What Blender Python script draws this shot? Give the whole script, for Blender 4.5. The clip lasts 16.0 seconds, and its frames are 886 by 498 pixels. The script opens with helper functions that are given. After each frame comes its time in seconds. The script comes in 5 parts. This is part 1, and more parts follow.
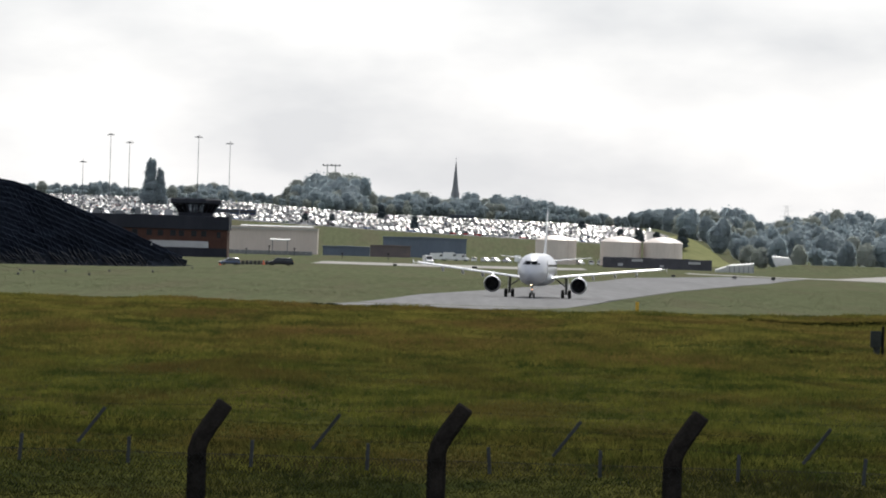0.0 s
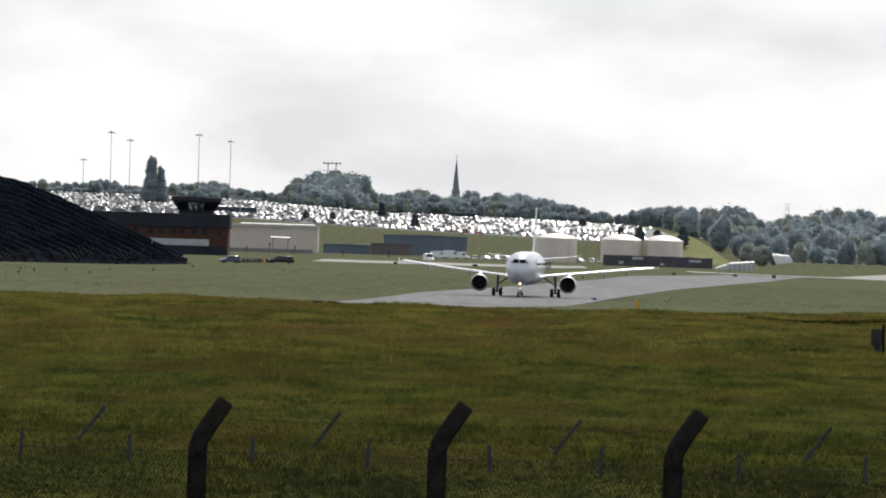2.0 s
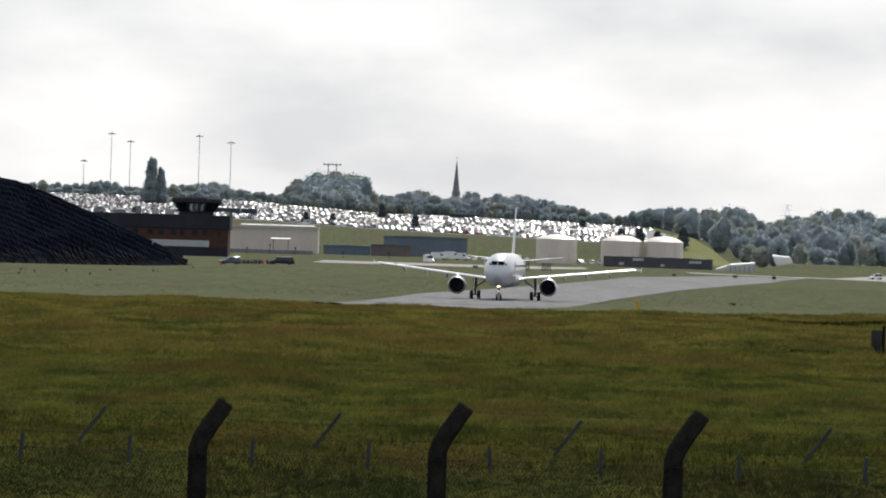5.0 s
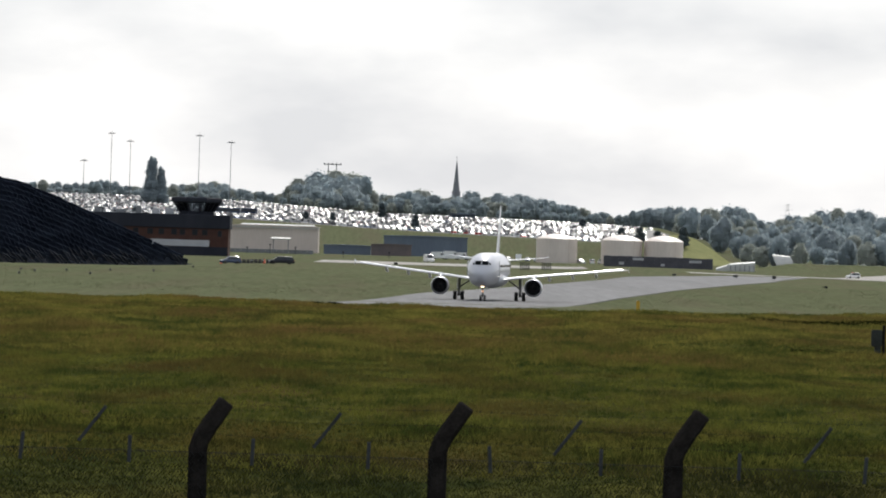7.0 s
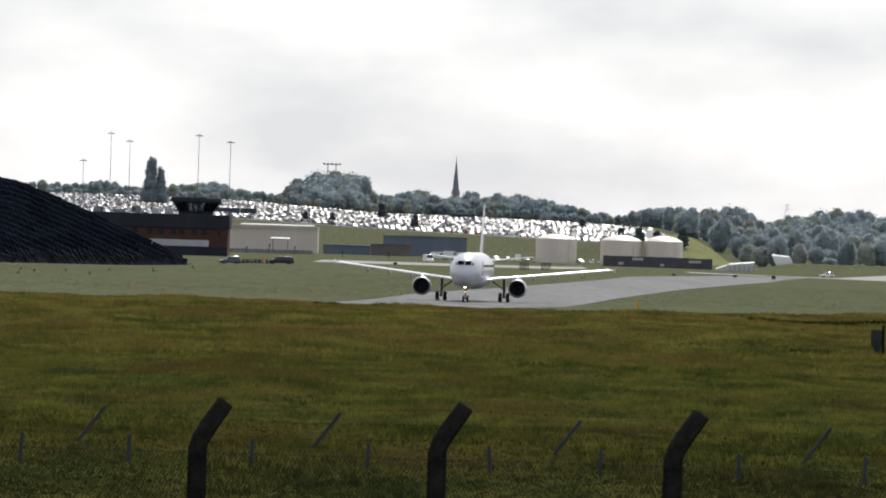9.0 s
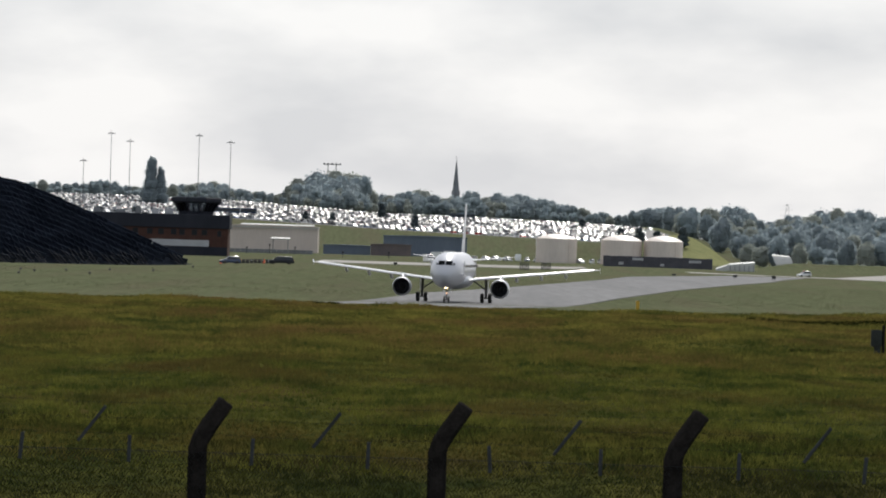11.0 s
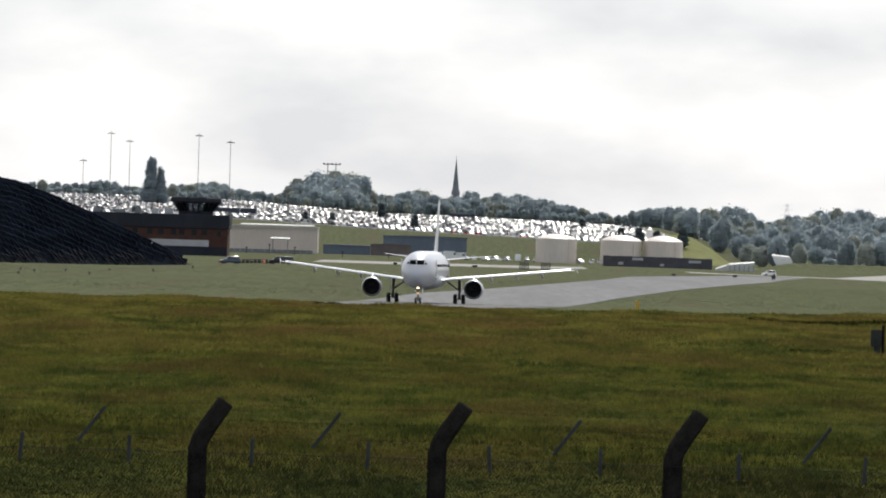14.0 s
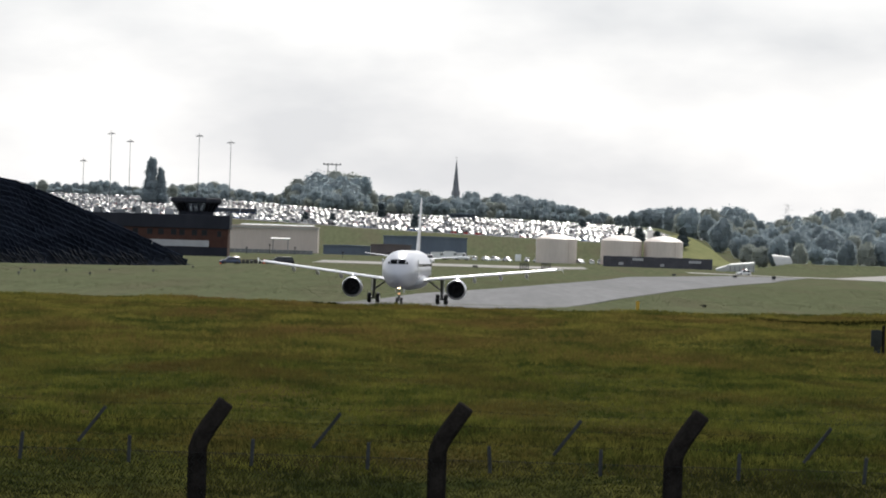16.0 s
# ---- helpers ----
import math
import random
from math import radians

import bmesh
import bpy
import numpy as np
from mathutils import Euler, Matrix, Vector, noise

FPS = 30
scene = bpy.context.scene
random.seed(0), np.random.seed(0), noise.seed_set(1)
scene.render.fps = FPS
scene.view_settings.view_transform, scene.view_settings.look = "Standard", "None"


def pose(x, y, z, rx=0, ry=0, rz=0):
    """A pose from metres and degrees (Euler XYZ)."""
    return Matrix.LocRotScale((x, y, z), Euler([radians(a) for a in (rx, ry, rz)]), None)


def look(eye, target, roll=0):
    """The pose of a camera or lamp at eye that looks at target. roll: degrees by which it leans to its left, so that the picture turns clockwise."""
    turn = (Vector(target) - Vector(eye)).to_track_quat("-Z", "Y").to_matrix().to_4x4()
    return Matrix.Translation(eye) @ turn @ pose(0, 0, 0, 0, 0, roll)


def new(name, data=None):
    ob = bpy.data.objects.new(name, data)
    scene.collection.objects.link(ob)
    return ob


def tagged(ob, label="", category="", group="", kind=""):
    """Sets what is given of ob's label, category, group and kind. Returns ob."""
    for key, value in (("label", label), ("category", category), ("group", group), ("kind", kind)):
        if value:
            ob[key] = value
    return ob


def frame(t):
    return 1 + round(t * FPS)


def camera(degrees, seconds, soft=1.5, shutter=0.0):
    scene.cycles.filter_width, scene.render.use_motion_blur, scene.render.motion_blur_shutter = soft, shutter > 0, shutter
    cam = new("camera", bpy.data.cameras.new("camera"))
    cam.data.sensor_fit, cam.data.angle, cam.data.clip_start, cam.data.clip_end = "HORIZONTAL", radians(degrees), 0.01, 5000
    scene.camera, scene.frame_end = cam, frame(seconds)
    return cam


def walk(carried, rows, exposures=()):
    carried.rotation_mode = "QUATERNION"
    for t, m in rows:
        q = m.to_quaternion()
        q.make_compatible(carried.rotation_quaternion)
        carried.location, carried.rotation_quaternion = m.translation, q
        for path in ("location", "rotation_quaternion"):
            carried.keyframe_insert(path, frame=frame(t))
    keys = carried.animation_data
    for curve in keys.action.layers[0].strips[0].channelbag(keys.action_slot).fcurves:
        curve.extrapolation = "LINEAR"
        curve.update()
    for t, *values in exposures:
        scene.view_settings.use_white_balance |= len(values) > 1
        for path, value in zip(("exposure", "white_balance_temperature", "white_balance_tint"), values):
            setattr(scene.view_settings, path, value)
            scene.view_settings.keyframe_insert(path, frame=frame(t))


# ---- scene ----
# ---- camera: a long lens on a mound outside the fence, at rest but for slight shake ----
EYE = (0.0, 0.0, 7.0)
cam = camera(6.903, 16.0, soft=1.95)


def aim(right, up):
    """The camera's pose, turned by thousandths of a degree from its rest."""
    yaw, pitch = radians(right / 1000), radians(-0.0617 + up / 1000)
    target = (math.sin(yaw) * 100, math.cos(yaw) * 100, EYE[2] + math.tan(pitch) * 100)
    return look(EYE, target, 1.75)


walk(cam, [
    (0.0, aim(3, 10)), (0.5, aim(1, 9)), (1.0, aim(2, 0)), (1.5, aim(0, -7)), (2.0, aim(-1, -6)),
    (2.5, aim(-2, 0)), (3.0, aim(-1, 0)), (3.5, aim(-3, 2)), (4.0, aim(-3, 6)), (5.0, aim(-3, 3)), (6.5, aim(-4, 0)),
    (8.0, aim(0, 0)), (8.5, aim(4, 0)), (9.0, aim(0, 0)), (11.5, aim(-1, 0)), (12.5, aim(1, 0)), (13.5, aim(0, 0)),
    (14.5, aim(1, 0)), (16.0, aim(-1, 2)),
], exposures=[
    # the camera's exposure flickers slightly; its white balance is a little cool
    (0.0, 0.07, 6400, 10), (0.5, -0.1, 6400, 10), (1.0, 0.07, 6400, 10), (1.5, -0.1, 6400, 10), (2.0, 0.07, 6400, 10), (2.5, -0.1, 6400, 10),
    (3.0, 0.07, 6400, 10), (3.5, -0.1, 6400, 10), (4.0, 0.07, 6400, 10), (5.2, 0.0, 6400, 10),
    (6.5, -0.1, 6400, 10), (7.0, 0.07, 6400, 10), (7.5, 0.07, 6400, 10), (8.0, -0.1, 6400, 10), (8.5, 0.03, 6400, 10), (9.0, 0.07, 6400, 10),
    (10.2, 0.0, 6400, 10), (11.5, -0.1, 6400, 10), (12.0, 0.07, 6400, 10), (12.5, -0.1, 6400, 10),
    (13.0, 0.07, 6400, 10), (13.5, -0.1, 6400, 10), (14.0, 0.07, 6400, 10), (14.5, 0.03, 6400, 10), (15.0, -0.1, 6400, 10), (15.5, 0.07, 6400, 10),
    (16.0, 0.07, 6400, 10),
])

# ---- light: bright broken cloud, a veiled sun beyond the airfield ----
SUN_HIGH, SUN_TURN = radians(40), radians(9)
world = bpy.data.worlds.new("sky")
scene.world = world
world.use_nodes = True
wn, wl = world.node_tree.nodes, world.node_tree.links
wn.clear()
w_out = wn.new("ShaderNodeOutputWorld")
w_bg = wn.new("ShaderNodeBackground")
w_sky = wn.new("ShaderNodeTexSky")
w_sky.sky_type, w_sky.sun_disc = "NISHITA", False
w_sky.sun_elevation, w_sky.sun_rotation = SUN_HIGH, SUN_TURN
w_tc = wn.new("ShaderNodeTexCoord")
w_map = wn.new("ShaderNodeMapping")
w_map.inputs["Scale"].default_value = (22, 22, 55)
w_map.inputs["Location"].default_value = (3.3, 0.0, 1.7)
w_noise = wn.new("ShaderNodeTexNoise")
w_noise.inputs["Scale"].default_value = 1.0
w_noise.inputs["Detail"].default_value = 5.0
w_noise.inputs["Roughness"].default_value = 0.5
w_ramp = wn.new("ShaderNodeValToRGB")
w_ramp.color_ramp.elements[0].position, w_ramp.color_ramp.elements[0].color = 0.36, (0.68, 0.705, 0.745, 1)
w_ramp.color_ramp.elements[1].position, w_ramp.color_ramp.elements[1].color = 0.62, (0.965, 0.968, 0.972, 1)
w_gain = wn.new("ShaderNodeMix")
w_gain.data_type, w_gain.blend_type = "RGBA", "MULTIPLY"
w_gain.inputs[0].default_value = 1.0
w_gain.inputs[7].default_value = (0.13, 0.13, 0.13, 1)
w_mix = wn.new("ShaderNodeMix")
w_mix.data_type = "RGBA"
w_mix.inputs[0].default_value = 0.93
wl.new(w_tc.outputs["Generated"], w_map.inputs["Vector"])
wl.new(w_map.outputs[0], w_noise.inputs["Vector"])
wl.new(w_noise.outputs["Fac"], w_ramp.inputs[0])
wl.new(w_sky.outputs[0], w_gain.inputs[6])
wl.new(w_gain.outputs[2], w_mix.inputs[6])
wl.new(w_ramp.outputs[0], w_mix.inputs[7])
# thin cloud glows towards the veiled sun
w_dot = wn.new("ShaderNodeVectorMath")
w_dot.operation = "DOT_PRODUCT"
w_dot.inputs[1].default_value = (math.sin(SUN_TURN) * math.cos(SUN_HIGH), math.cos(SUN_TURN) * math.cos(SUN_HIGH), math.sin(SUN_HIGH))
w_pow = wn.new("ShaderNodeMath")
w_pow.operation = "POWER"
w_pow.inputs[1].default_value = 22.0
w_pow.use_clamp = True
w_amp = wn.new("ShaderNodeMath")
w_amp.operation = "MULTIPLY_ADD"
w_amp.inputs[1].default_value = 1.6
w_side = wn.new("ShaderNodeMath")
w_side.operation = "MULTIPLY_ADD"
w_side.inputs[1].default_value, w_side.inputs[2].default_value = 0.05, 0.965
wl.new(w_dot.outputs["Value"], w_side.inputs[0])
wl.new(w_side.outputs[0], w_amp.inputs[2])
w_veil = wn.new("ShaderNodeVectorMath")
w_veil.operation = "SCALE"
wl.new(w_tc.outputs["Generated"], w_dot.inputs[0])
wl.new(w_dot.outputs["Value"], w_pow.inputs[0])
wl.new(w_pow.outputs[0], w_amp.inputs[0])
wl.new(w_mix.outputs[2], w_veil.inputs[0])
wl.new(w_amp.outputs[0], w_veil.inputs["Scale"])
wl.new(w_veil.outputs[0], w_bg.inputs["Color"])
# the cloud breaks up into blue sky away from the sun
w_cover = wn.new("ShaderNodeMapRange")
for key, value in (("From Min", -0.5), ("From Max", 0.55), ("To Min", 0.5), ("To Max", 0.93)):
    w_cover.inputs[key].default_value = value
wl.new(w_dot.outputs["Value"], w_cover.inputs["Value"])
wl.new(w_cover.outputs[0], w_mix.inputs[0])
w_bg.inputs["Strength"].default_value = 1.0
wl.new(w_bg.outputs[0], w_out.inputs[0])

sun = new("sun", bpy.data.lights.new("sun", "SUN"))
sun.data.energy, sun.data.angle, sun.data.color = 3.2, radians(2.0), (1.0, 0.95, 0.87)
sun.matrix_world = look(
    (500 * math.sin(SUN_TURN) * math.cos(SUN_HIGH), 500 * math.cos(SUN_TURN) * math.cos(SUN_HIGH), 500 * math.sin(SUN_HIGH)), (0, 0, 0))


# ---- materials ----
def surface(name, tint, other=None, size=1.0, rough=0.7, metal=0.0, bump=0.0, fine=8.0, spread=0.5, stretch=(1, 1, 1),
            through_light=0.0, vary=0.0, coat=0.0, islands=False, shine=0.5, patch=None):
    """A node material: two tints blended by coarse and fine noise, with relief. size: metres of the coarse pattern.
    patch: a third tint, the metres of its patches and how much of it shows."""
    m = bpy.data.materials.new(name)
    m.use_nodes = True
    n, l = m.node_tree.nodes, m.node_tree.links
    b = n["Principled BSDF"]
    other = other or tuple(c * 0.8 for c in tint)
    tc = n.new("ShaderNodeTexCoord")
    mp = n.new("ShaderNodeMapping")
    mp.inputs["Scale"].default_value = tuple(k / size for k in stretch)
    l.new(tc.outputs["Object"], mp.inputs["Vector"])
    coarse, grain = n.new("ShaderNodeTexNoise"), n.new("ShaderNodeTexNoise")
    coarse.inputs["Scale"].default_value, coarse.inputs["Detail"].default_value = 1.0, 4.0
    grain.inputs["Scale"].default_value, grain.inputs["Detail"].default_value = fine, 3.0
    l.new(mp.outputs[0], coarse.inputs["Vector"])
    l.new(mp.outputs[0], grain.inputs["Vector"])
    mean = n.new("ShaderNodeMath")
    mean.operation = "MULTIPLY_ADD"
    mean.inputs[1].default_value = 0.62
    half = n.new("ShaderNodeMath")
    half.operation = "MULTIPLY"
    half.inputs[1].default_value = 0.38
    l.new(coarse.outputs["Fac"], mean.inputs[0])
    l.new(grain.outputs["Fac"], half.inputs[0])
    l.new(half.outputs[0], mean.inputs[2])
    ramp = n.new("ShaderNodeValToRGB")
    ramp.color_ramp.elements[0].position, ramp.color_ramp.elements[0].color = 0.5 - 0.28 * spread, (*other, 1)
    ramp.color_ramp.elements[1].position, ramp.color_ramp.elements[1].color = 0.5 + 0.28 * spread, (*tint, 1)
    l.new(mean.outputs[0], ramp.inputs[0])
    colour = ramp.outputs[0]
    if patch:
        spot, cut, third = n.new("ShaderNodeTexNoise"), n.new("ShaderNodeMapRange"), n.new("ShaderNodeMix")
        spot.inputs["Scale"].default_value, spot.inputs["Detail"].default_value = size / patch[1], 5.0
        spot.inputs["Roughness"].default_value = 0.62
        cut.inputs["From Min"].default_value, cut.inputs["From Max"].default_value = 0.46, 0.64
        cut.inputs["To Max"].default_value = patch[2]
        third.data_type = "RGBA"
        third.inputs[7].default_value = (*patch[0], 1)
        l.new(mp.outputs[0], spot.inputs["Vector"])
        l.new(spot.outputs["Fac"], cut.inputs["Value"])
        l.new(cut.outputs[0], third.inputs[0])
        l.new(colour, third.inputs[6])
        colour = third.outputs[2]
    if vary:
        rnd = (n.new("ShaderNodeNewGeometry").outputs["Random Per Island"] if islands else n.new("ShaderNodeObjectInfo").outputs["Random"])
        span = n.new("ShaderNodeMapRange")
        span.inputs["To Min"].default_value, span.inputs["To Max"].default_value = 1 - vary, 1 + vary
        l.new(rnd, span.inputs["Value"])
        hs = n.new("ShaderNodeHueSaturation")
        l.new(colour, hs.inputs["Color"])
        l.new(span.outputs[0], hs.inputs["Value"])
        colour = hs.outputs[0]
    l.new(colour, b.inputs["Base Color"])
    b.inputs["Roughness"].default_value = rough
    b.inputs["Metallic"].default_value = metal
    b.inputs["Specular IOR Level"].default_value = shine
    b.inputs["Coat Weight"].default_value = coat
    b.inputs["Coat Roughness"].default_value = 0.2
    if bump:
        bp = n.new("ShaderNodeBump")
        bp.inputs["Strength"].default_value = 0.6
        bp.inputs["Distance"].default_value = bump
        l.new(mean.outputs[0], bp.inputs["Height"])
        l.new(bp.outputs[0], b.inputs["Normal"])
    if through_light:
        tr = n.new("ShaderNodeBsdfTranslucent")
        l.new(colour, tr.inputs["Color"])
        mx = n.new("ShaderNodeMixShader")
        mx.inputs[0].default_value = through_light
        l.new(b.outputs[0], mx.inputs[1])
        l.new(tr.outputs[0], mx.inputs[2])
        l.new(mx.outputs[0], n["Material Output"].inputs["Surface"])
    return m


def paints(name, islands):
    """Car paint in the usual mix of silver, white, black, blue and red, by a random draw for each car."""
    m = surface(name, (0.5, 0.5, 0.5), rough=0.2, metal=0.1, coat=0.0)
    n, l = m.node_tree.nodes, m.node_tree.links
    rnd = n.new("ShaderNodeNewGeometry").outputs["Random Per Island"] if islands else n.new("ShaderNodeObjectInfo").outputs["Random"]
    ramp = n.new("ShaderNodeValToRGB")
    ramp.color_ramp.interpolation = "CONSTANT"
    shades = [(0, (0.45, 0.46, 0.48)), (0.25, (0.03, 0.03, 0.035)), (0.42, (0.7, 0.7, 0.7)), (0.55, (0.05, 0.09, 0.2)),
              (0.7, (0.2, 0.21, 0.23)), (0.85, (0.3, 0.03, 0.03)), (0.92, (0.1, 0.14, 0.12))]
    while len(ramp.color_ramp.elements) < len(shades):
        ramp.color_ramp.elements.new(0.5)
    for e, (p, c) in zip(ramp.color_ramp.elements, shades):
        e.position, e.color = p, (*c, 1)
    l.new(rnd, ramp.inputs[0])
    l.new(ramp.outputs[0], n["Principled BSDF"].inputs["Base Color"])
    return m


def glowing(name, tint, strength):
    m = surface(name, tint)
    b = m.node_tree.nodes["Principled BSDF"]
    b.inputs["Emission Color"].default_value, b.inputs["Emission Strength"].default_value = (*tint, 1), strength
    return m


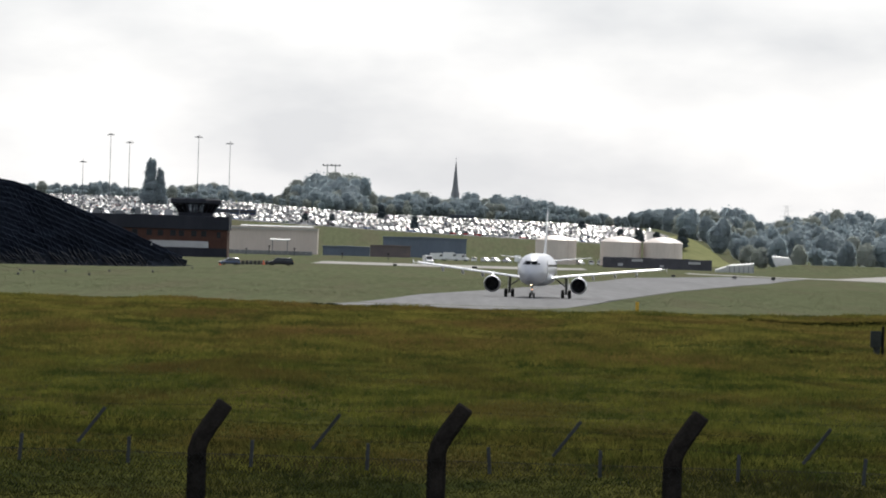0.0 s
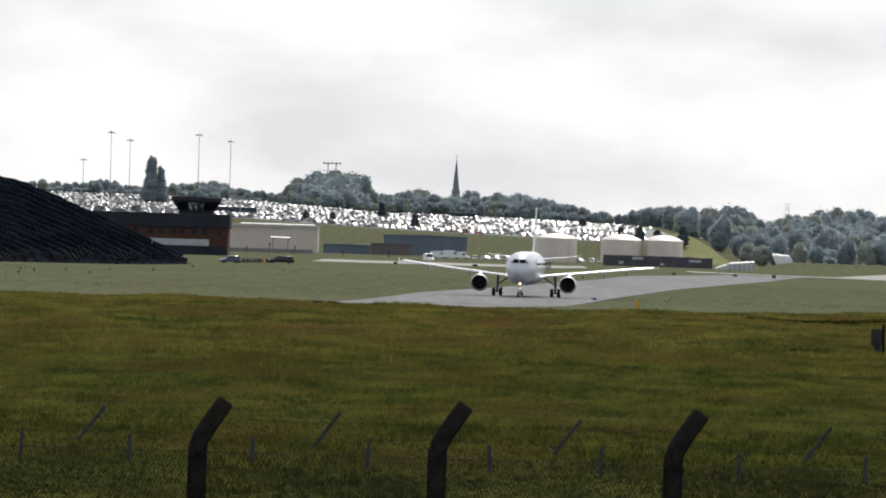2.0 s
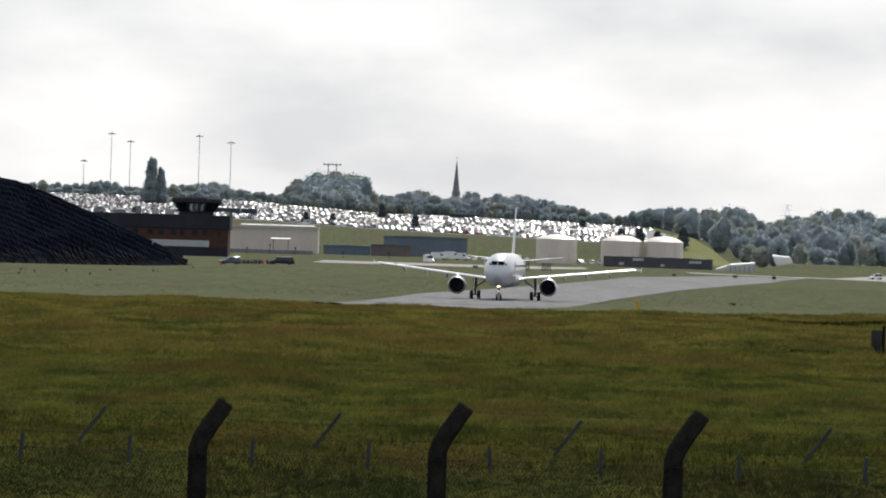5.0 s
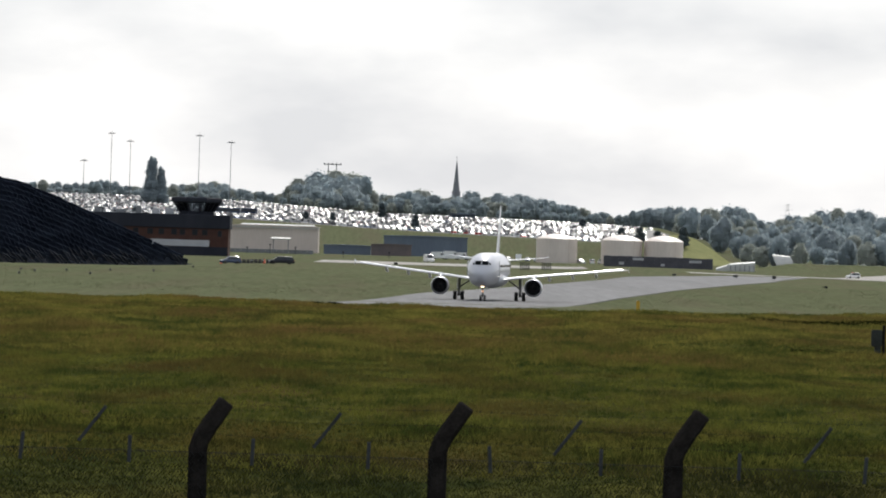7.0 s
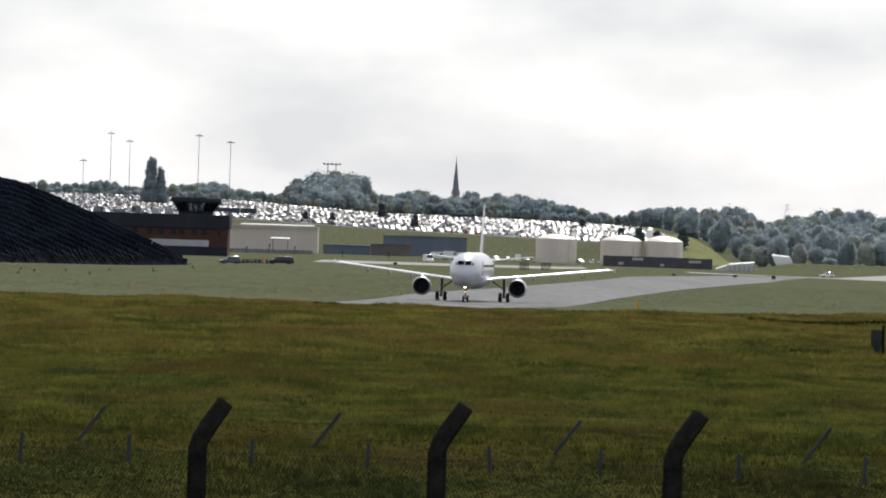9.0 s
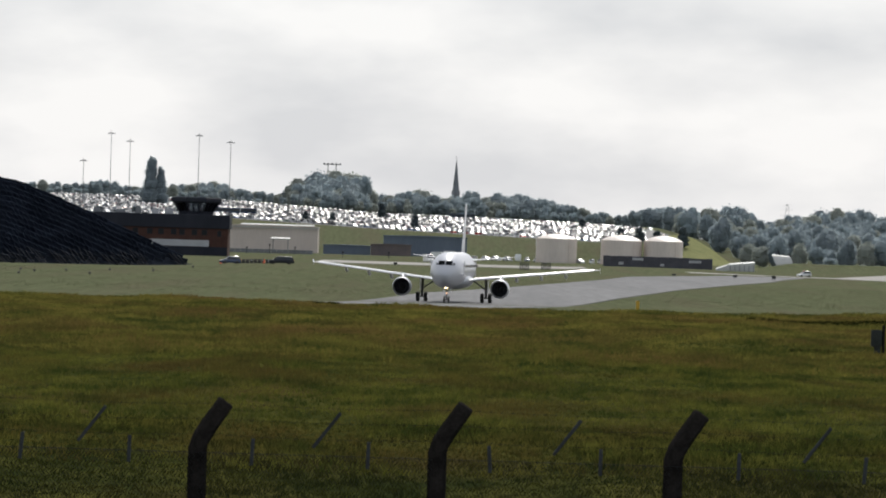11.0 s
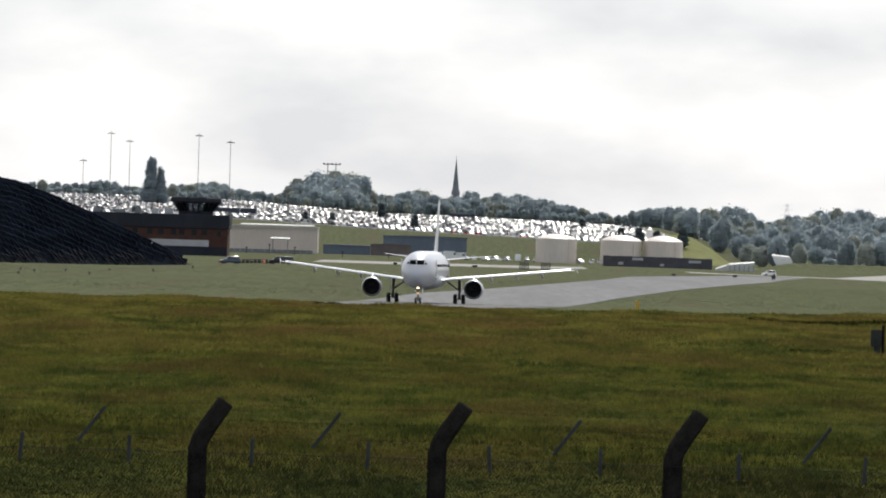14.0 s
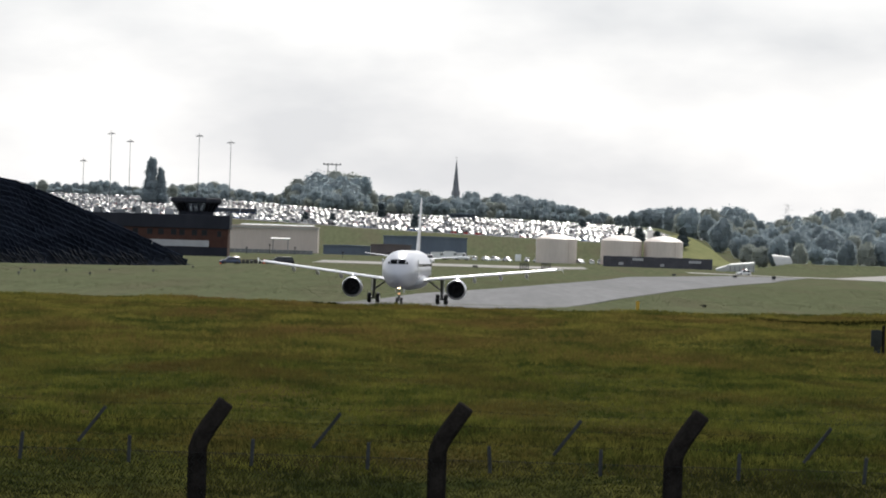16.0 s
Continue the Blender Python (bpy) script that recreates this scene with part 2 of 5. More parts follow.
M = {
    "ground": surface("mown_grass", (0.115, 0.123, 0.072), (0.076, 0.086, 0.049), 1.3, 0.95, fine=4, stretch=(1, 0.03, 1), spread=0.6, shine=0.0,
                      patch=((0.105, 0.092, 0.064), 9, 0.5)),
    "field": surface("rough_grass_soil", (0.056, 0.056, 0.014), (0.02, 0.026, 0.008), 2.4, 0.95, fine=14, stretch=(1, 0.2, 1), spread=0.35, bump=0.1, shine=0.0,
                     patch=((0.05, 0.034, 0.013), 8, 0.6)),
    # Blade colours paint in the shading: darker near the fence, brighter farther out.
    "blades_near": surface("near_shade_grass_blades", (0.054, 0.058, 0.013), (0.016, 0.022, 0.006), 1.6, 0.9, fine=9, shine=0.0, stretch=(1, 0.25, 1), spread=0.36,
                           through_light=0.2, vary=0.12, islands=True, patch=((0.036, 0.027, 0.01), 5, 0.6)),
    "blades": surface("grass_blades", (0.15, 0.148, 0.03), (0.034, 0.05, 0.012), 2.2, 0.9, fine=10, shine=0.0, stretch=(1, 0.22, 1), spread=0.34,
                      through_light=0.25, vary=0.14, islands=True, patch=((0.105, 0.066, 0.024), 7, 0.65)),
    "blades_far": surface("far_bright_grass_blades", (0.2, 0.175, 0.04), (0.048, 0.06, 0.016), 3.4, 0.9, fine=10, shine=0.0, stretch=(1, 0.18, 1), spread=0.34,
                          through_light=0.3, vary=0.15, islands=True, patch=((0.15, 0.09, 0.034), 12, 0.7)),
    # turf colour brightened to paint sunlight on the hill's slope
    "sunlit_bank": surface("sunlit_yellow_green_turf", (0.215, 0.215, 0.105), (0.145, 0.155, 0.075), 5, 0.95, fine=5, spread=0.6, shine=0.0),
    "blades_mown": surface("mown_grass_blades", (0.15, 0.158, 0.09), (0.105, 0.115, 0.066), 3, 0.9, fine=4, shine=0.0, stretch=(1, 0.05, 1), spread=0.6,
                           through_light=0.3, vary=0.1, islands=True),
    # dark tuft colour that also paints the shaded bank edges
    "sedge_shade": surface("dark_sedge_shade", (0.03, 0.034, 0.010), (0.014, 0.018, 0.006), 2, 0.95, fine=4, shine=0.0, spread=0.4, vary=0.2, islands=True),
    "asphalt": surface("worn_taxiway", (0.195, 0.195, 0.197), (0.145, 0.145, 0.147), 1.6, 0.8, shine=0.02, fine=6, stretch=(1, 0.03, 1), spread=0.55,
                       patch=((0.13, 0.13, 0.132), 9, 0.45)),
    "concrete": surface("pale_concrete", (0.36, 0.345, 0.32), (0.26, 0.25, 0.235), 9, 0.85, shine=0.02, fine=20, stretch=(1, 0.2, 1)),
    "car_park": surface("car_park_asphalt", (0.06, 0.06, 0.06), (0.04, 0.04, 0.04), 8, 0.8, fine=20),
    "post": surface("weathered_post_concrete", (0.031, 0.027, 0.025), (0.011, 0.010, 0.009), 0.22, 0.95, shine=0.0, bump=0.012, fine=7),
    "wire": surface("galvanised_wire", (0.024, 0.025, 0.025), (0.014, 0.014, 0.014), 0.4, 0.8, 0.0, shine=0.05),
    "white": surface("white_aircraft_paint", (0.465, 0.475, 0.52), (0.42, 0.43, 0.475), 5, 0.3, coat=0.35, fine=5),
    "grey": surface("grey_aircraft_paint", (0.5, 0.51, 0.53), (0.43, 0.44, 0.46), 3, 0.35, coat=0.2, fine=5),
    "metal": surface("bare_aluminium", (0.72, 0.72, 0.73), (0.6, 0.6, 0.62), 1, 0.28, 0.9),
    "dark_metal": surface("dark_fan_titanium", (0.06, 0.06, 0.065), (0.035, 0.035, 0.04), 0.5, 0.4, 0.7),
    "duct": surface("engine_duct_lining", (0.1, 0.1, 0.105), (0.07, 0.07, 0.075), 0.6, 0.6),
    "strut": surface("grey_gear_steel", (0.12, 0.12, 0.125), (0.07, 0.07, 0.07), 0.4, 0.45, 0.4),
    "fence_steel": surface("dull_fence_steel", (0.05, 0.055, 0.06), (0.03, 0.033, 0.036), 0.2, 0.8, 0.0, shine=0.1),
    "tyre": surface("tyre_rubber", (0.022, 0.022, 0.023), (0.014, 0.014, 0.014), 0.3, 0.8),
    "glass": surface("dark_window_glass", (0.018, 0.02, 0.024), (0.012, 0.013, 0.016), 2, 0.08),
    "cockpit": surface("cockpit_glass", (0.012, 0.013, 0.016), (0.008, 0.009, 0.01), 2, 0.3, shine=0.0),
    "car_glass": surface("car_window_glass", (0.03, 0.035, 0.04), (0.02, 0.022, 0.026), 2, 0.28, shine=0.4),
    "lamp": glowing("landing_light_glow", (1.0, 0.72, 0.42), 9.0),
    "lamp_dim": glowing("taxi_light_glow", (1.0, 0.5, 0.25), 1.6),
    "red_lamp": glowing("tail_lamp_glow", (1.0, 0.05, 0.03), 2.5),
    "brick": surface("brown_brick", (0.085, 0.044, 0.034), (0.052, 0.028, 0.024), 2, 0.9, fine=30, shine=0.1),
    "cladding": surface("dark_cladding", (0.03, 0.032, 0.042), (0.02, 0.022, 0.03), 4, 0.7, fine=12, stretch=(1, 1, 0.2), shine=0.1),
    "pale_panel": surface("pale_grey_panel", (0.42, 0.42, 0.43), (0.34, 0.34, 0.35), 3, 0.6),
    "tan": surface("tan_sheet_cladding", (0.60, 0.515, 0.455), (0.52, 0.445, 0.39), 6, 0.6, fine=10, stretch=(1, 1, 0.15)),
    "tank": surface("cream_tank_paint", (0.68, 0.595, 0.535), (0.58, 0.505, 0.45), 5, 0.5, fine=8, stretch=(1, 1, 0.2)),
    # blue and brown sheeting, both lightened to paint in the haze
    "blue_shed": surface("hazed_slate_blue_sheeting", (0.13, 0.16, 0.205), (0.095, 0.12, 0.16), 5, 0.6, fine=12, stretch=(1, 1, 0.15)),
    "brown_shed": surface("hazed_rusty_brown_sheeting", (0.16, 0.125, 0.12), (0.105, 0.09, 0.095), 4, 0.75, fine=10),
    "black_board": surface("dark_hoarding", (0.07, 0.068, 0.082), (0.045, 0.044, 0.054), 3, 0.7, fine=8),
    "white_sheet": surface("white_sheeting", (0.52, 0.52, 0.5), (0.42, 0.42, 0.40), 2, 0.5),
    "panel_back": surface("solar_panel_back", (0.05, 0.06, 0.085), (0.028, 0.033, 0.048), 2, 0.8, vary=0.3, shine=0.0),
    "panel_frame": surface("panel_frame_steel", (0.11, 0.105, 0.108), (0.06, 0.06, 0.066), 0.8, 0.8, 0.0, shine=0.05),
    # rails coloured blue-grey to paint the highlights along the ranks
    "panel_highlight": surface("panel_rail_highlight", (0.105, 0.125, 0.17), (0.055, 0.066, 0.09), 1.2, 0.8, vary=0.4, shine=0.05),
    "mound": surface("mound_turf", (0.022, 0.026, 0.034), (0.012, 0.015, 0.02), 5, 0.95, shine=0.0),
    # Distance haze is painted into these two leaf colours as a pale tint.
    "leaves": surface("hazed_tree_leaves", (0.38, 0.44, 0.465), (0.315, 0.37, 0.395), 5, 0.75, fine=5, through_light=0.62, vary=0.1, shine=0.25),
    "leaves_warm": surface("hazed_turning_leaves", (0.41, 0.43, 0.385), (0.33, 0.36, 0.335), 5, 0.75, fine=5, through_light=0.62, vary=0.08, shine=0.25),
    "leaves_dark": surface("conifer_needles", (0.085, 0.105, 0.11), (0.055, 0.072, 0.08), 3, 0.85, through_light=0.25, vary=0.2, shine=0.1),
    "bark": surface("bark", (0.09, 0.075, 0.06), (0.05, 0.042, 0.035), 0.6, 0.9),
    "mast": surface("galvanised_mast", (0.20, 0.21, 0.22), (0.15, 0.155, 0.16), 2, 0.6, 0.3),
    "spire": surface("spire_stone", (0.2, 0.21, 0.235), (0.15, 0.16, 0.18), 3, 0.85),
    "yellow": surface("yellow_marker_paint", (0.55, 0.33, 0.02), (0.42, 0.25, 0.02), 0.5, 0.5),
    "orange": surface("orange_paint", (0.6, 0.11, 0.03), (0.5, 0.09, 0.03), 0.8, 0.5),
    "black": surface("black_plastic", (0.02, 0.02, 0.022), (0.014, 0.014, 0.015), 0.5, 0.5),
    "box": surface("dark_green_cabinet", (0.05, 0.055, 0.05), (0.03, 0.034, 0.03), 0.6, 0.8, shine=0.05),
    "paint_one": paints("car_paint", False),
    "paint_many": paints("car_paint_crowd", True),
    "car_white": surface("white_car_paint", (0.75, 0.75, 0.74), (0.7, 0.7, 0.7), 2, 0.25, coat=0.6),
    "car_dark": surface("dark_car_paint", (0.02, 0.022, 0.028), (0.015, 0.016, 0.02), 2, 0.5, shine=0.2),
    "car_blue": surface("blue_car_paint", (0.03, 0.05, 0.10), (0.025, 0.04, 0.08), 2, 0.25, coat=0.7),
    "feather": surface("black_feathers", (0.016, 0.016, 0.018), (0.01, 0.01, 0.011), 0.1, 0.9, shine=0.0),
}


def thin_glass():
    """A thin clear pane: most light passes straight on, some is mirrored."""
    m = surface("thin_clear_glass", (0.9, 0.92, 0.92), rough=0.05)
    n, l = m.node_tree.nodes, m.node_tree.links
    clear, mx, fr = n.new("ShaderNodeBsdfTransparent"), n.new("ShaderNodeMixShader"), n.new("ShaderNodeFresnel")
    gloss = n.new("ShaderNodeBsdfGlossy")
    clear.inputs["Color"].default_value = (0.3, 0.33, 0.36, 1)
    gloss.inputs["Roughness"].default_value = 0.05
    l.new(fr.outputs[0], mx.inputs[0])
    l.new(clear.outputs[0], mx.inputs[1])
    l.new(gloss.outputs[0], mx.inputs[2])
    l.new(mx.outputs[0], n["Material Output"].inputs["Surface"])
    return m


M["thin_glass"] = thin_glass()


# ---- shapes ----
class Geo:
    """Collects corners and faces of one mesh."""

    def __init__(self):
        self.v, self.f = [], []

    def add(self, v, f):
        k = len(self.v)
        self.v += [tuple(p) for p in v]
        self.f += [tuple(i + k for i in q) for q in f]
        return self

    def box(self, c, s, m=None, taper=1.0):
        x, y, z = (k / 2 for k in s)
        pts = [Vector((a * x * (taper if e > 0 else 1), b * y * (taper if e > 0 else 1), e * z))
               for e in (-1, 1) for a, b in ((-1, -1), (1, -1), (1, 1), (-1, 1))]
        pts = [(m @ p if m else p) + Vector(c) for p in pts]
        return self.add(pts, [(3, 2, 1, 0), (4, 5, 6, 7), (0, 1, 5, 4), (1, 2, 6, 5), (2, 3, 7, 6), (3, 0, 4, 7)])

    def loft(self, rings, caps=True):
        n = len(rings[0])
        v = [p for r in rings for p in r]
        f = [(i * n + j, i * n + (j + 1) % n, (i + 1) * n + (j + 1) % n, (i + 1) * n + j)
             for i in range(len(rings) - 1) for j in range(n)]
        if caps:
            f += [tuple(range(n - 1, -1, -1)), tuple(range((len(rings) - 1) * n, len(rings) * n))]
        return self.add(v, f)

    def rod(self, a, b, r0, r1=None, n=8):
        a, b = Vector(a), Vector(b)
        q = (b - a).to_track_quat("Z", "Y")
        ring = lambda c, r: [c + q @ Vector((r * math.cos(t), r * math.sin(t), 0)) for t in (2 * math.pi * i / n for i in range(n))]
        return self.loft([ring(a, r0), ring(b, r0 if r1 is None else r1)])

    def spun(self, profile, axis="Z", c=(0, 0, 0), n=24, caps=True):
        """A profile of (radius, height) pairs turned about an axis."""
        rings = []
        for r, h in profile:
            ring = []
            for i in range(n):
                t = 2 * math.pi * i / n
                a, b = r * math.cos(t), r * math.sin(t)
                p = {"Z": (a, b, h), "Y": (a, h, -b), "X": (h, a, b)}[axis]
                ring.append(tuple(u + w for u, w in zip(p, c)))
            rings.append(ring)
        return self.loft(rings, caps)

    def bevel(self, width, segments=2):
        bm = bmesh.new()
        me = bpy.data.meshes.new("t")
        me.from_pydata(self.v, [], self.f)
        bm.from_mesh(me)
        bpy.data.meshes.remove(me)
        bmesh.ops.bevel(bm, geom=bm.edges[:] + bm.verts[:], offset=width, segments=segments, affect="EDGES", clamp_overlap=True)
        bm.verts.index_update()
        self.v, self.f = [tuple(p.co) for p in bm.verts], [tuple(p.index for p in q.verts) for q in bm.faces]
        bm.free()
        return self

    def mesh(self, name, material, smooth=False):
        me = bpy.data.meshes.new(name)
        me.from_pydata(self.v, [], self.f)
        me.materials.append(material)
        if smooth:
            me.shade_smooth()
            me.set_sharp_from_angle(angle=radians(50))
        me.update()
        return me


def part(name, geo, material, parent=None, label="", smooth=False):
    ob = new(name, geo.mesh(name, material, smooth) if isinstance(geo, Geo) else geo)
    ob.parent = parent
    return tagged(ob, label)


def thing(name, at, label, category, group="", kind=""):
    ob = new(name)
    ob.matrix_basis = at if isinstance(at, Matrix) else pose(*at)
    return tagged(ob, label, category, group, kind)


def structure(name, geo, material, label="", smooth=False):
    return tagged(part(name, geo, material, None, "", smooth), label, "", "", "structure")


# ---- the lie of the land ----
def smooth(a, b, v):
    t = np.clip((v - a) / (b - a), 0, 1)
    return t * t * (3 - 2 * t)


def land(x, y):
    """The ground's height; the taxiway lies at 0."""
    x, y = np.asarray(x, float), np.asarray(y, float)
    near = 1.2 + 0.12 * np.sin(x * 0.31 + y * 0.013) * np.sin(y * 0.021 + 1) + 0.1 * smooth(300, 60, y)
    near = near + 0.3 * smooth(424, 428, y) * smooth(8, 18, x) * smooth(560, 470, y) + 0.22 * smooth(594, 598, y) * smooth(20, 32, x)
    near = near - 0.16 * smooth(560, 640, y) * np.exp(-((x + 2) / 11) ** 2)
    z = near * (1 - smooth(655, 690, y + 6 * np.sin(x * 0.09)))
    z = z - 0.05 * smooth(660, 700, y) - 0.19 * smooth(985, 890, y) * (1 - 0.75 * smooth(840, 800, y)) * smooth(640, 690, y)
    z = z + 1.35 * np.exp(-((x + 36) / 16) ** 2 - ((y - 1510) / 170) ** 2)
    z = z + 1.2 * smooth(2150, 2700, y) * smooth(140, 60, x)
    z = z + 1.0 * np.exp(-((x - 50) / 14) ** 2 - ((y - 2150) / 90) ** 2)
    # hillside with the car park
    low = np.interp(x, [-160, -88, -20, 73, 130], [14.3, 13.6, 10.8, 8.1, 7.6])
    top = np.interp(x, [-194, -110, -36, 12, 90, 150], [24.2, 23.3, 18.7, 18.3, 16.3, 15.6])
    start = 2760 - 150 * smooth(45, 75, x)
    hill = (low - 1.2) * smooth(start, start + 230, y) + (top - low) * np.clip((y - 3000) / 700, 0, 1.3)
    edge = 86 + 26 * np.clip((y - 2600) / 1100, 0, 1)
    hill = hill * (1 - smooth(edge, edge + 24, x))
    z = z + hill + np.interp(x, [50, 70, 84, 90, 97, 104, 110], [0, 5, 9.6, 9.0, 6.0, 1.8, 0]) * np.exp(-((y - 2680) / 60) ** 2)
    z = z + 0.55 * np.exp(-((x - 100) / 11) ** 2 - ((y - 1700) / 45) ** 2)
    wood = smooth(2900, 3900, y) * smooth(edge, edge + 24, x) * 12
    berm = 2.9 * np.exp(-((y - 2600) / 60) ** 2) * smooth(108, 126, x)
    return z + wood + berm


xs = np.concatenate([np.linspace(-6000, -420, 14), np.arange(-400, -200, 20), np.arange(-200, 200.1, 3.0), np.arange(220, 401, 20), np.linspace(420, 6000, 14)])
ys = np.concatenate([np.linspace(-3000, -50, 8), np.arange(0, 416, 16), np.arange(416, 436, 2), np.arange(436, 588, 16), np.arange(588, 602, 2), np.arange(602, 640, 10), np.arange(640, 700, 4), np.arange(700, 1300, 100), np.arange(1300, 1800, 20),
                     np.arange(1800, 2500, 25), np.arange(2500, 3100, 15), np.arange(3100, 4300, 50), np.linspace(4320, 9000, 12)])


def sheet(xs, ys, lift=0.0):
    gx, gy = np.meshgrid(xs, ys)
    gz = land(gx, gy) + lift
    n = len(xs)
    g = Geo()
    g.v = list(zip(gx.ravel().tolist(), gy.ravel().tolist(), gz.ravel().tolist()))
    g.f = [(j * n + i, j * n + i + 1, (j + 1) * n + i + 1, (j + 1) * n + i) for j in range(len(ys) - 1) for i in range(n - 1)]
    return g


ground = structure("ground", sheet(xs, ys), M["ground"], "mown airfield grass running to the wooded hills", True)
ground.data.materials.append(M["field"])
ground.data.materials.append(M["sunlit_bank"])
# the third slot puts the slope's sunlight into its grass colour
for p in ground.data.polygons:
    if p.center.y < 668:
        p.material_index = 1
    elif 83 < p.center.x < 112 and 2590 < p.center.y < 2770:
        p.material_index = 2


def dip(y):
    """The taxiway's shallow hollow on its way to the field."""
    return -0.19 * float(smooth(985, 890, y) * (1 - 0.75 * smooth(840, 800, y)))


def strip(name, near, far, z, material, label):
    """A paved strip between two edge lines, with a bevelled shoulder."""
    g = Geo()
    n = len(near)
    g.v = [(x, y, dip(y) + z - low) for low in (0.0, 0.4) for edge in (near, far) for x, y in edge]
    g.f = [(i, i + 1, n + i + 1, n + i) for i in range(n - 1)] + [(2 * n + i, 2 * n + i + 1, i + 1, i) for i in range(n - 1)]
    g.f += [(n + i, n + i + 1, 3 * n + i + 1, 3 * n + i) for i in range(n - 1)]
    return structure(name, g, material, label)


TAXI_NEAR = [(-30, 560), (-11, 700), (6, 791), (13.5, 837), (24.4, 996), (39.4, 1225), (58.2, 1462), (73.8, 1646), (84.2, 1801), (98, 1975)]
TAXI_FAR = [(-52, 560), (-24, 700), (-13.6, 780), (-10.4, 835), (-3.0, 975), (7.7, 1118), (22.0, 1340), (34.4, 1537), (43.2, 1714), (80, 1990)]
def finer(edge, step=20):
    """The edge line with a corner every few metres."""
    ys_ = np.linspace(edge[0][1], edge[-1][1], int((edge[-1][1] - edge[0][1]) / step) + 1)
    return [(float(x), float(y)) for x, y in zip(np.interp(ys_, [q[1] for q in edge], [q[0] for q in edge]), ys_)]


strip("taxiway", finer(TAXI_NEAR), finer(TAXI_FAR)[:len(finer(TAXI_NEAR))], 0.03, M["asphalt"], "long grey worn asphalt taxiway")
strip("runway_road", [(60, 2140), (89, 2030), (107, 1975), (118, 1900), (190, 1700)], [(62, 2260), (92, 2070), (109, 2040), (152, 2480), (300, 2480)], 0.04,
      M["concrete"], "pale concrete perimeter road in sunlight")

structure("apron_road", sheet(np.arange(-37, 44, 3.0), np.arange(2075, 2265, 12.5), 0.08), M["concrete"], "pale concrete service apron behind the grass", True)
structure("car_park", sheet(np.arange(-200, 112, 4.0), np.arange(2996, 3720, 12.0), 0.12), M["car_park"], "asphalt car park on the hillside", True)


# ---- the airliner ----
BODY = [(0.0, 3.22, 0.02, 0.02), (0.12, 3.23, 0.38, 0.36), (0.35, 3.26, 0.66, 0.64), (0.8, 3.33, 1.0, 0.98), (1.4, 3.44, 1.3, 1.3),
        (2.2, 3.57, 1.57, 1.6), (3.2, 3.69, 1.78, 1.84), (4.5, 3.78, 1.92, 2.0), (6.0, 3.82, 1.975, 2.07), (15.0, 3.82, 1.975, 2.07),
        (24.0, 3.82, 1.975, 2.07), (27.0, 3.98, 1.88, 1.91), (30.0, 4.34, 1.5, 1.52), (33.0, 4.78, 0.98, 1.0), (35.6, 5.12, 0.5, 0.56), (37.5, 5.28, 0.16, 0.2)]
NOSE_GEAR = 5.07


def body_at(y):
    ys_, rows = [b[0] for b in BODY], [[b[k] for b in BODY] for k in (1, 2, 3)]
    return [float(np.interp(y, ys_, r)) for r in rows]


def skin_depth(x, z):
    """How far behind the nose tip the fuselage skin passes through (x, z) in front view."""
    a, b = 0.0, 7.0
    for _ in range(40):
        c = (a + b) / 2
        zc, w, h = body_at(c)
        inside = (x / w) ** 2 + ((z - zc) / h) ** 2 < 1
        a, b = (a, c) if inside else (c, b)
    return b


def foil(x, y, z, chord, thick, n=7):
    """A wing section, leading edge at (x, y, z), chord running aft."""
    up = [(y + chord * (1 - math.cos(math.pi * i / n)) / 2) for i in range(n + 1)]
    prof = lambda s: thick * chord * 2.6 * (0.35 * math.sqrt(max(s, 0)) - 0.35 * s ** 1.6 + 0.12 * (s - s * s))
    top = [(x, q, z + 0.6 * prof((q - y) / chord)) for q in up]
    bot = [(x, q, z - 0.4 * prof((q - y) / chord)) for q in up[1:-1]]
    return top + bot[::-1]


def foil_up(y, z, chord, thick, n=7):
    return [(p[2] - z, p[1], z) for p in foil(0, y, z, chord, thick, n)]


